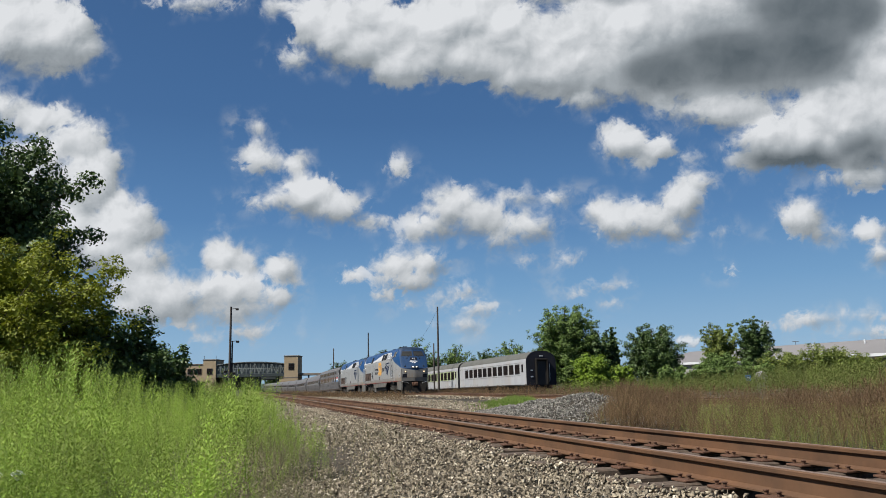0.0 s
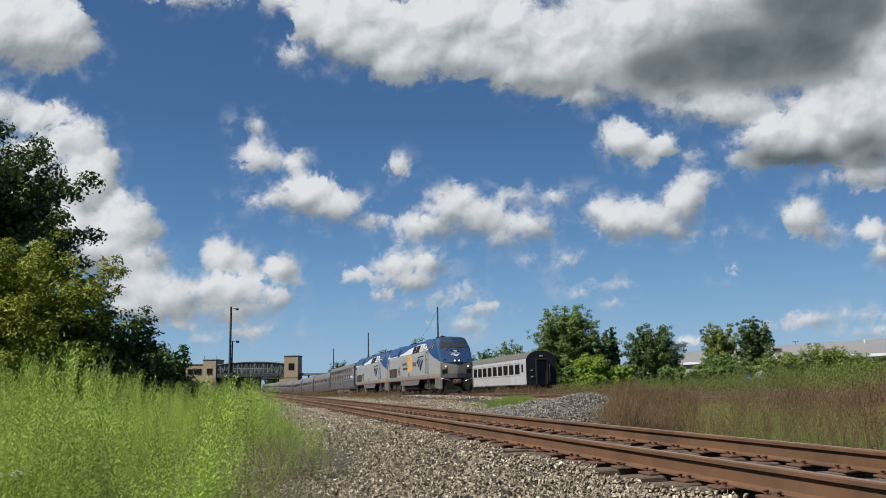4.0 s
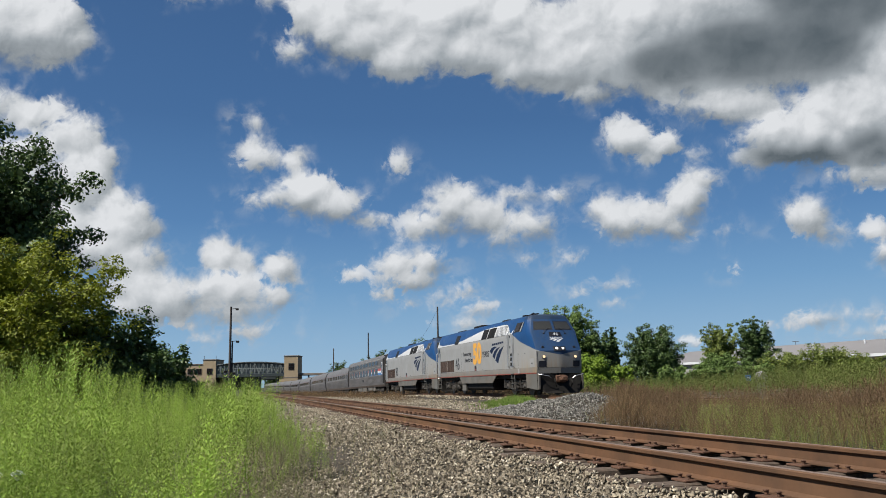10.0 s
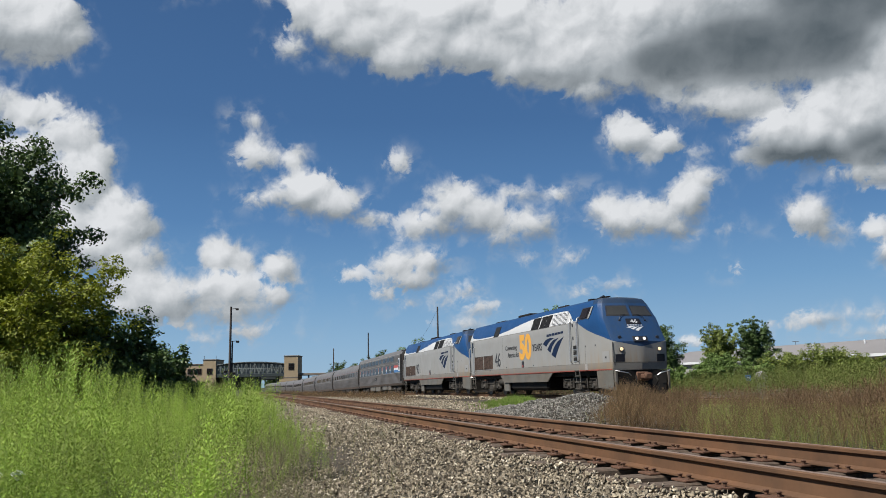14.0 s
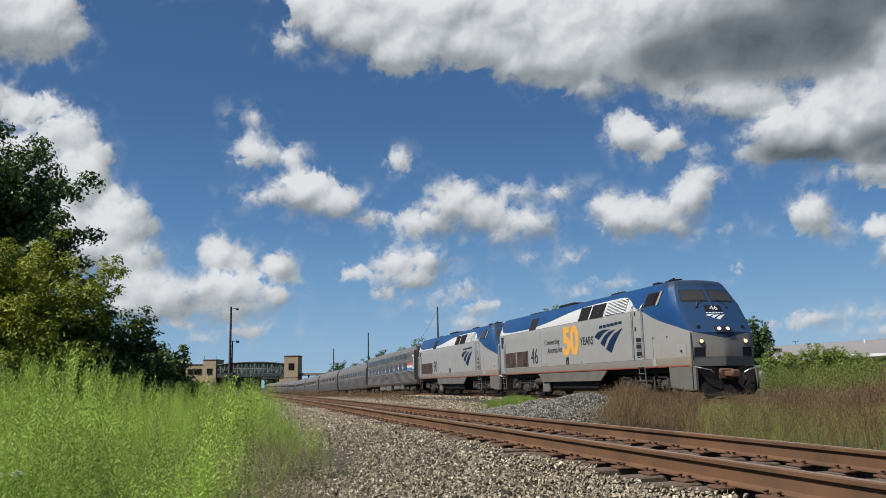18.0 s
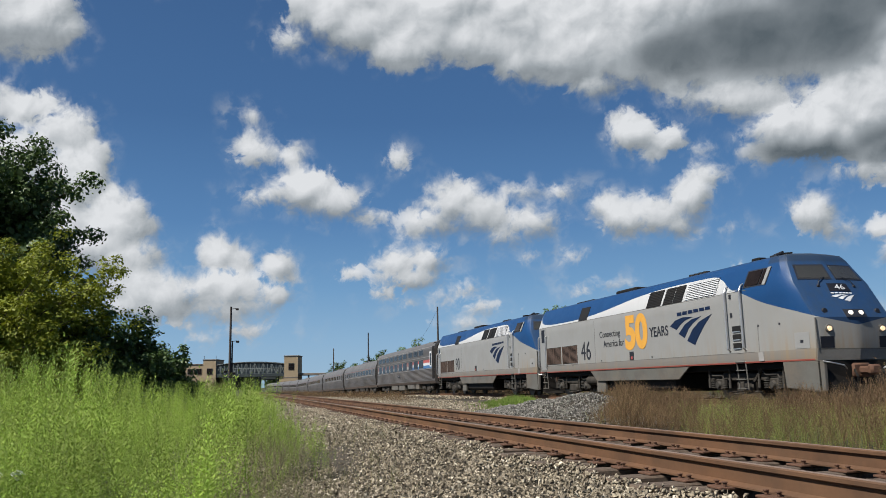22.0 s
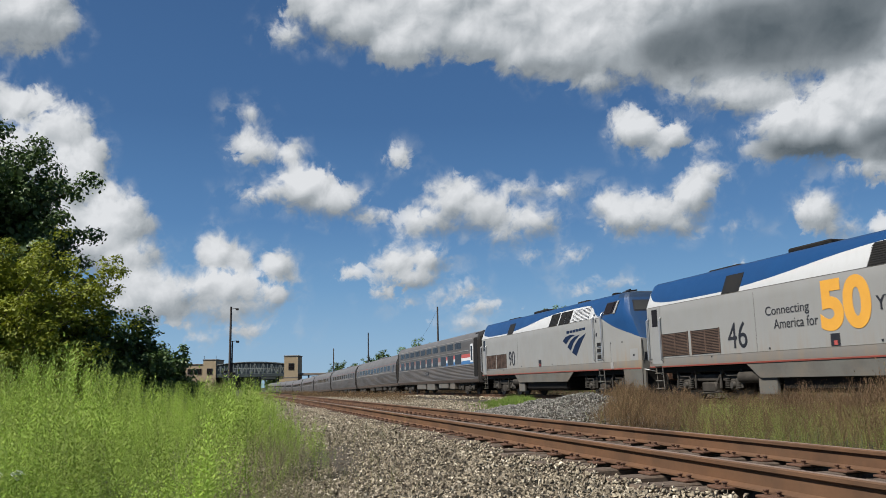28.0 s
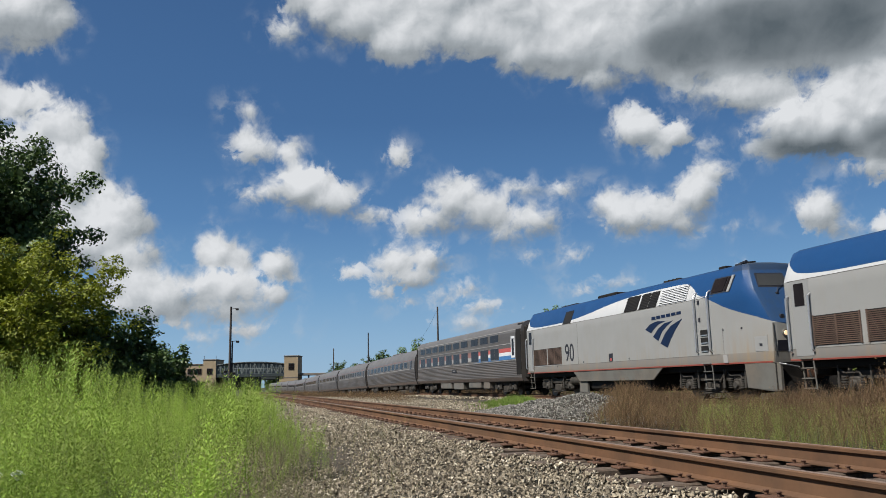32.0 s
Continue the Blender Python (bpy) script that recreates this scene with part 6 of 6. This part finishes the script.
p9 = uv_points(2600, -130.0, -30.0, -40.0, 0.5, 219)
field("far_weeds", "tall green weeds far along the line", "weeds", M_MEADOW, FAR, p9, rng.uniform(1.0, 1.7, len(p9)), 220)

# ---- stones ----
def stones(name, label, material, xy, zoff, size, seed, sharp=False):
    """Sharp-edged crushed stones: bent slabs with broken corners."""
    r = np.random.default_rng(seed)
    rock = np.array([(-1, -0.8, -0.5), (0.9, -1, -0.4), (0.7, 1, -0.5), (-0.8, 0.3, 0.6), (0.8, -0.5, 0.7), (0.1, 0.9, 0.7)], float)
    faces = np.array([(0, 2, 1), (0, 1, 4), (0, 4, 3), (1, 2, 4), (2, 5, 4), (2, 0, 5), (0, 3, 5), (3, 4, 5)])
    n = len(xy)
    v = (rock[None] + r.uniform(-0.35, 0.35, (n, 6, 3))) * size[:, None, None] * r.uniform((0.85, 0.55, 0.32), (1.45, 1.05, 0.8), (n, 1, 3))
    q = r.normal(size=(n, 4))
    q /= np.linalg.norm(q, axis=1)[:, None]
    w, x, y, z = q.T
    R = np.stack([1 - 2 * (y * y + z * z), 2 * (x * y - z * w), 2 * (x * z + y * w), 2 * (x * y + z * w), 1 - 2 * (x * x + z * z), 2 * (y * z - x * w), 2 * (x * z - y * w), 2 * (y * z + x * w), 1 - 2 * (x * x + y * y)], 1).reshape(n, 3, 3)
    v = np.einsum("nij,nkj->nki", R, v)
    pos = np.column_stack([xy, zoff])
    v = (v + pos[:, None]).reshape(-1, 3)
    t = (faces[None] + (np.arange(n) * 6)[:, None, None]).reshape(-1, 3)
    ob = mass(name, v, t, material)
    if sharp:
        ob.data.shade_flat()
    return tagged(ob, label, "gravel", kind="stuff")


def bed(n, u0, u1, v0, v1, seed, power):
    xy = uv_points(n, u0, u1, v0, v1, seed, None, power)
    return xy, ground_z(xy[:, 0], xy[:, 1])


xy, z = bed(84000, -30.0, -5.2, -0.6, 3.4, 301, 1.6)
stones("ballast", "loose pale crushed-stone ballast around the ties", M_STONE, xy, z + rng.uniform(-0.075, 0.03, len(z)) - np.interp(lateral(xy[:, 0], xy[:, 1]), [2.9, 3.15], [0.0, 0.04]), 0.01 + 0.01 * rng.uniform(0, 1, len(z)) ** 1.5, 302, True)
xy, z = bed(15000, -32.0, -4.5, 3.5, 7.2, 307, 1.4)
stones("ballast", "crushed stone between and beyond the rails", M_STONE, xy, z + rng.uniform(-0.07, 0.0, len(z)), 0.013 + 0.014 * rng.uniform(0, 1, len(z)) ** 1.5, 308)
xy, z = bed(13000, -15.0, -5.0, -0.9, 1.5, 313, 1.2)
stones("ballast", "crushed stone thinning out towards the weeds", M_STONE, xy, z + rng.uniform(-0.05, 0.01, len(z)), 0.01 + 0.01 * rng.uniform(0, 1, len(z)) ** 1.5, 314, True)
# stones spilled over the tie ends
xy = uv_points(10000, -30.0, -2.0, NEAR_V - 1.45, NEAR_V - 0.95, 309, lambda u, v, r: v < NEAR_V - 1.13 + 0.12 * np.sin(u * 2.3) + 0.08 * np.sin(u * 5.9) + r.normal(0, 0.04, len(u)), 1.5)
stones("ballast", "crushed stone spilled over the tie ends", M_STONE, xy, np.interp(lateral(xy[:, 0], xy[:, 1]), [NEAR_V - 1.42, NEAR_V - 1.25], [-0.115, -0.078]) + rng.uniform(-0.035, 0.02, len(xy)), 0.0115 + 0.011 * rng.uniform(0, 1, len(xy)) ** 1.5, 310)
xy, z = bed(26000, -75.0, -18.0, 2.0, 13.5, 303, 1.2)
stones("ballast", "pale crushed stone between the tracks", M_STONE, xy, z + 0.01, rng.uniform(0.02, 0.038, len(z)), 304)
xy, z = bed(6000, -110.0, 0.0, 14.6, 19.6, 305, 1.0)
stones("ballast", "pale crushed stone under the main track", M_STONE, xy, z + 0.01, rng.uniform(0.04, 0.075, len(z)), 306)

# gravel heap
HEAP = near(-18.3, 8.8)
r = np.random.default_rng(311)
hn = 26000
hu, hv = r.uniform(-8.5, 2.6, hn), r.uniform(-2.2, 2.2, hn)


def heap_h(u, v):
    return np.clip(0.72 * (1 - np.sqrt((np.where(u < 0, u / 8.6, u / 2.4)) ** 2 + (v / 2.2) ** 2)), 0, 1) + 0.06 * np.sin(3 * u) * np.sin(2.5 * v)


k = heap_h(hu, hv) > 0.03
hu, hv = hu[k], hv[k]
hxy = np.column_stack([HEAP.x + NEAR_D.x * hu + NEAR_N.x * hv, HEAP.y + NEAR_D.y * hu + NEAR_N.y * hv])
hz = ground_z(hxy[:, 0], hxy[:, 1]) + heap_h(hu, hv)
heap = stones("gravel_heap", "heap of grey crushed stone beside the track", M_STONE_GREY, hxy, hz - 0.02 - r.uniform(0, 0.05, len(hz)), r.uniform(0.014, 0.03, len(hz)), 312)
core_u, core_v = np.meshgrid(np.linspace(-8.5, 2.5, 40), np.linspace(-2.2, 2.2, 24))
cx = HEAP.x + NEAR_D.x * core_u + NEAR_N.x * core_v
cy = HEAP.y + NEAR_D.y * core_u + NEAR_N.y * core_v
cz = ground_z(cx, cy) + heap_h(core_u, core_v) - 0.07
ci = (np.arange(23)[:, None] * 40 + np.arange(39)[None]).ravel()
mass("heap_core", np.stack([cx, cy, cz], 2).reshape(-1, 3), np.stack([ci, ci + 1, ci + 41, ci + 40], 1), M_SOIL, heap)

# ---- drifting clouds ----
PIX = 1404.0
CLOUDS = []
BANK = []


def cloud(*blobs):
    """Round lobes of one cloud as direction x, height, width, depth on the sky sheet."""
    CLOUDS.extend(blobs)


def bank(*blobs):
    """Thick grey bases."""
    BANK.extend(blobs)


cloud((60, 55, 115, 75), (10, 20, 90, 70), (125, 85, 55, 38), (85, 118, 55, 22), (340, 5, 60, 16))
cloud((15, 190, 45, 32), (95, 212, 45, 30), (140, 252, 55, 45), (180, 292, 40, 40), (195, 358, 52, 32), (215, 400, 70, 55), (265, 412, 32, 30), (235, 460, 65, 45), (150, 330, 60, 60), (185, 440, 80, 50), (250, 500, 60, 40), (60, 215, 60, 34), (110, 410, 70, 60), (60, 300, 60, 60))
cloud((300, 520, 95, 38), (400, 515, 85, 38), (485, 525, 40, 24), (415, 562, 70, 18), (245, 510, 60, 32), (395, 455, 42, 36), (430, 470, 30, 28), (497, 475, 32, 30), (520, 495, 16, 14), (330, 575, 60, 12), (440, 588, 46, 15), (300, 546, 110, 26), (410, 545, 90, 26), (250, 545, 60, 28), (385, 602, 36, 9))
cloud((545, 345, 65, 40), (595, 367, 60, 33), (485, 357, 50, 18), (645, 390, 42, 13), (470, 285, 42, 25), (448, 270, 25, 20), (525, 292, 24, 24), (455, 225, 22, 14))
cloud((800, 365, 60, 38), (765, 400, 58, 30), (850, 385, 60, 36), (935, 403, 52, 30), (895, 425, 55, 18), (915, 348, 36, 14), (740, 415, 30, 15))
cloud((700, 470, 44, 30), (750, 468, 42, 28), (722, 495, 66, 24), (680, 522, 28, 12), (625, 487, 24, 13), (705, 297, 24, 17))
cloud((776, 528, 20, 12), (825, 512, 22, 15), (842, 548, 34, 14), (825, 576, 36, 13), (937, 457, 16, 10), (1006, 460, 22, 9), (1062, 506, 34, 9), (1017, 519, 15, 7), (720, 541, 11, 7), (1087, 538, 11, 6), (1284, 481, 13, 8))
cloud((1108, 250, 50, 34), (1162, 262, 40, 26), (1085, 232, 30, 20), (1140, 285, 28, 14), (1225, 280, 16, 9))
cloud((1100, 392, 52, 34), (1150, 388, 50, 36), (1202, 362, 42, 40), (1225, 322, 40, 22), (1062, 375, 35, 26), (1185, 405, 45, 24), (990, 350, 30, 12))
cloud((1418, 382, 42, 36), (1440, 408, 52, 20), (1540, 412, 34, 22), (1562, 450, 30, 22), (1475, 412, 26, 10), (1275, 412, 12, 7))
cloud((565, 40, 60, 50), (640, 55, 95, 78), (715, 110, 85, 48), (830, 60, 150, 90), (960, 100, 140, 80), (1100, 80, 170, 98), (1250, 55, 200, 110), (1400, 30, 170, 100), (1490, 75, 90, 60), (1450, -40, 220, 110), (1580, 20, 120, 110), (1100, -60, 250, 90), (1330, 110, 160, 70), (1480, 100, 140, 80), (1570, 110, 110, 100), (1040, 170, 60, 26), (1250, 150, 130, 40), (1160, 165, 80, 26), (522, 102, 34, 20), (500, 10, 40, 20))
cloud((1300, 192, 120, 40), (1400, 250, 110, 52), (1500, 215, 110, 90), (1520, 312, 70, 24), (1340, 285, 55, 22), (1550, 120, 60, 70), (1210, 190, 60, 24), (1620, 200, 120, 120))
cloud((1440, 566, 50, 13), (1402, 577, 32, 9), (1530, 560, 50, 10), (1545, 590, 60, 8), (1210, 605, 40, 8))
bank((1180, 128, 110, 46), (1300, 105, 160, 68), (1420, 85, 120, 80), (1440, 10, 150, 60), (1520, 20, 60, 60))
BASES = [(1400, 275, 110, 32), (1530, 255, 70, 40)]

gxs = np.concatenate([np.arange(-420, -130, 30), np.arange(-130, 1700, 5.5), np.arange(1700, 2001, 30)])
gys = np.concatenate([np.arange(-420, -130, 30), np.arange(-130, 640, 5.5), np.arange(640, 691, 10)])
SNX, SNY = len(gxs), len(gys)
spx, spy = np.meshgrid(gxs, gys)


def soften(a, k):
    for i in range(k):
        a = (np.roll(a, 1, 0) + a * 2 + np.roll(a, -1, 0)) / 4
        a = (np.roll(a, 1, 1) + a * 2 + np.roll(a, -1, 1)) / 4
    return a


def billows():
    """How far inside a cloud each direction lies, and how far the cloud swells towards the eye."""
    r = np.random.RandomState(5)
    cover = np.full(spx.shape, -40.0)
    swell = np.zeros(spx.shape)
    for x, y, w, h in CLOUDS:
        m = min(w, h)
        e = np.sqrt(((spx - x) / w) ** 2 + ((spy - y) / h) ** 2)
        cover = np.maximum(cover, (1 - e) * m * 0.8 - (0 if m < 18 else 1))
        swell = np.maximum(swell, np.sqrt(np.clip(1 - e * e, 0, 1)) * min(m, 60) * 0.75)
        for i in range(int(min(46, max(5, w * h / 75)))):
            a, q = r.uniform(0, 6.283), r.uniform(0.1, 1) ** 0.5
            ra = m * r.uniform(0.16, 0.5) * (1.2 - 0.5 * q)
            ra = min(max(ra, 5.0), 42.0)
            px, py = x + math.cos(a) * w * q * 0.86, y + math.sin(a) * h * q * 0.8
            j0, j1 = np.searchsorted(gys, (py - ra * 2, py + ra * 2))
            i0, i1 = np.searchsorted(gxs, (px - ra * 2, px + ra * 2))
            win = (slice(j0, j1), slice(i0, i1))
            d = np.hypot(spx[win] - px, (spy[win] - py) * 1.1)
            cover[win] = np.maximum(cover[win], ra - d - (2 if py < y else 4))
            lump = np.sqrt(np.clip(ra * ra - d * d, 0, None)) * 0.55 + np.sqrt(np.clip(1 - e[win] ** 2, 0, 1)) * min(m, 60) * 0.6
            swell[win] = np.where(d < ra, np.maximum(swell[win], lump), swell[win])
    return cover, swell


def shade_of(blobs):
    d = np.zeros(spx.shape)
    for x, y, w, h in blobs:
        d = np.maximum(d, np.exp(-1.3 * (((spx - x) / w) ** 2 + ((spy - y) / h) ** 2) ** 1.3))
    return d


elev = np.maximum(690 - spy, 0)
depth = 1 / (1 / 4700 + 1.35e-9 * elev ** 2)
m3 = PATH[0][1].to_3x3()
rx, ry = np.array(m3 @ Vector((1, 0, 0))), np.array(m3 @ Vector((0, 1, 0)))
rf = np.array(m3 @ Vector((0, 0, -1)))
way = (spx - 784)[..., None] * rx + (441 - spy)[..., None] * ry + PIX * rf
way = way / way[..., 1:2]
SV = (np.array(EYE) + way * depth[..., None]).reshape(-1, 3)
si = (np.arange(SNY - 1)[:, None] * SNX + np.arange(SNX - 1)[None]).ravel()


def cloud_mat():
    m, t, b = nodes_of("cumulus_painted_shading")
    t.nodes.remove(b)
    d = add(t, "Attribute", (), attribute_name="cover").outputs["Fac"]
    s = add(t, "Attribute", (), attribute_name="greyness").outputs["Fac"]
    co = add(t, "Attribute", (), attribute_name="direction").outputs["Vector"]
    co = add(t, "Mapping", (("Vector", co), ("Rotation", (0.5, 0.3, 0.55)))).outputs[0]
    warp = add(t, "TexNoise", (("Vector", co), ("Scale", 1.6), ("Detail", 5.0)))
    wv = add(t, "VectorMath", ((0, warp.outputs["Color"]), (1, (0.5, 0.5, 0.5))), operation="SUBTRACT").outputs[0]
    co2 = add(t, "VectorMath", ((0, wv), (1, (0.4, 0.4, 0.4)), (2, co)), operation="MULTIPLY_ADD").outputs[0]
    n1, n2 = noise_of(t, co2, 2.9, 6.0, 0.52), noise_of(t, co2, 9.0, 4.0, 0.55)
    n3 = noise_of(t, co2, 1.2, 5.0, 0.5)
    ragged = math_node(t, "ADD", math_node(t, "MULTIPLY", math_node(t, "SUBTRACT", n1, 0.48), 46.0), math_node(t, "MULTIPLY", math_node(t, "SUBTRACT", n2, 0.5), 19.0))
    f = math_node(t, "ADD", d, ragged)
    soft = math_node(t, "MULTIPLY_ADD", ramp(t, n3, 0.35, 0.65), 14.0, 6.0)
    alpha = ramp(t, math_node(t, "DIVIDE", f, soft), -0.55, 1.0)
    alpha = math_node(t, "MULTIPLY", alpha, math_node(t, "MULTIPLY_ADD", ramp(t, d, -4.0, 9.0), 0.25, 0.75))
    wisp = math_node(t, "ADD", d, math_node(t, "MULTIPLY", math_node(t, "SUBTRACT", n3, 0.5), 70.0))
    wisp = math_node(t, "MULTIPLY", ramp(t, wisp, -22.0, 8.0), math_node(t, "MULTIPLY", ramp(t, n1, 0.42, 0.68), 0.38))
    alpha = math_node(t, "MAXIMUM", alpha, wisp)
    thin = math_node(t, "SUBTRACT", 1.0, ramp(t, f, 0.0, 26.0))
    calm = math_node(t, "SUBTRACT", 1.0, math_node(t, "MULTIPLY", ramp(t, s, 0.45, 0.75), 0.75))
    # small relief lightened and darkened in the colour as if lit from above
    towards = add(t, "VectorMath", ((0, co2), (1, (-0.012, -0.13, 0.0))), operation="ADD").outputs[0]
    nearby = add(t, "VectorMath", ((0, co2), (1, (-0.003, -0.03, 0.0))), operation="ADD").outputs[0]
    lumps = math_node(t, "SUBTRACT", noise_of(t, towards, 2.3, 3.0, 0.45), noise_of(t, co2, 2.3, 3.0, 0.45))
    crinkle = math_node(t, "SUBTRACT", noise_of(t, nearby, 9.0, 4.0, 0.55), n2)
    g = math_node(t, "ADD", s, math_node(t, "MULTIPLY", math_node(t, "MULTIPLY", math_node(t, "SUBTRACT", n3, 0.5), 0.6), calm))
    g = math_node(t, "ADD", g, math_node(t, "MULTIPLY", math_node(t, "MULTIPLY", lumps, 0.62), calm))
    g = math_node(t, "ADD", g, math_node(t, "MULTIPLY", math_node(t, "MULTIPLY", crinkle, 0.1), calm))
    g = math_node(t, "ADD", g, math_node(t, "MULTIPLY", thin, 0.1))
    cr = t.nodes.new("ShaderNodeValToRGB")
    e = cr.color_ramp.elements
    e[0].position, e[0].color = 0.0, (0.73, 0.75, 0.775, 1)
    e[1].position, e[1].color = 1.0, (0.1, 0.125, 0.145, 1)
    k = e.new(0.5)
    k.color = (0.36, 0.395, 0.425, 1)
    t.links.new(g, cr.inputs[0])
    em = add(t, "Emission", (("Color", cr.outputs[0]), ("Strength", 0.64)))
    tr = add(t, "BsdfTransparent")
    sh = add(t, "MixShader", ((0, alpha), (1, tr.outputs[0]), (2, em.outputs[0])))
    t.links.new(sh.outputs[0], t.nodes["Material Output"].inputs[0])
    return m


cover, swell = billows()
cover = soften(cover, 1)
fine_swell, broad_swell = soften(swell, 2), soften(swell, 14)
# sun and shade on the lobes are worked into the clouds' greyness
light = []
for hgt, k in ((fine_swell, 1.0), (broad_swell, 1.6)):
    dy, dx = np.gradient(hgt, gys, gxs)
    dx, dy = dx * k, dy * k
    light.append((0.35 * dx + 0.72 * dy + 0.6) / np.sqrt(1 + dx * dx + dy * dy))
thick = shade_of(BANK)
light[0] = light[0] * (1 - thick) + 0.5 * thick
greyness = np.clip(0.6 - 0.42 * light[0] - 0.38 * light[1], 0, 0.62)
thick = soften(thick, 12)
veil = np.clip(thick * 1.5, 0, 1)
greyness = greyness * (1 - veil) + veil * (0.6 + 0.38 * thick)
greyness = np.clip(greyness + 0.4 * shade_of(BASES), 0, 0.97)
backdrop = mass("backdrop", SV, np.stack([si, si + 1, si + SNX + 1, si + SNX], 1), cloud_mat())
tagged(backdrop, "drifting white cumulus clouds with grey bases in a blue sky", "clouds", kind="structure")
for key, arr in (("cover", cover), ("greyness", greyness)):
    at = backdrop.data.attributes.new(key, "FLOAT", "POINT")
    at.data.foreach_set("value", arr.ravel().astype(np.float32))
at = backdrop.data.attributes.new("direction", "FLOAT_VECTOR", "POINT")
at.data.foreach_set("vector", np.stack([spx / 100, spy / 100, spx * 0], 2).ravel().astype(np.float32))

motions()
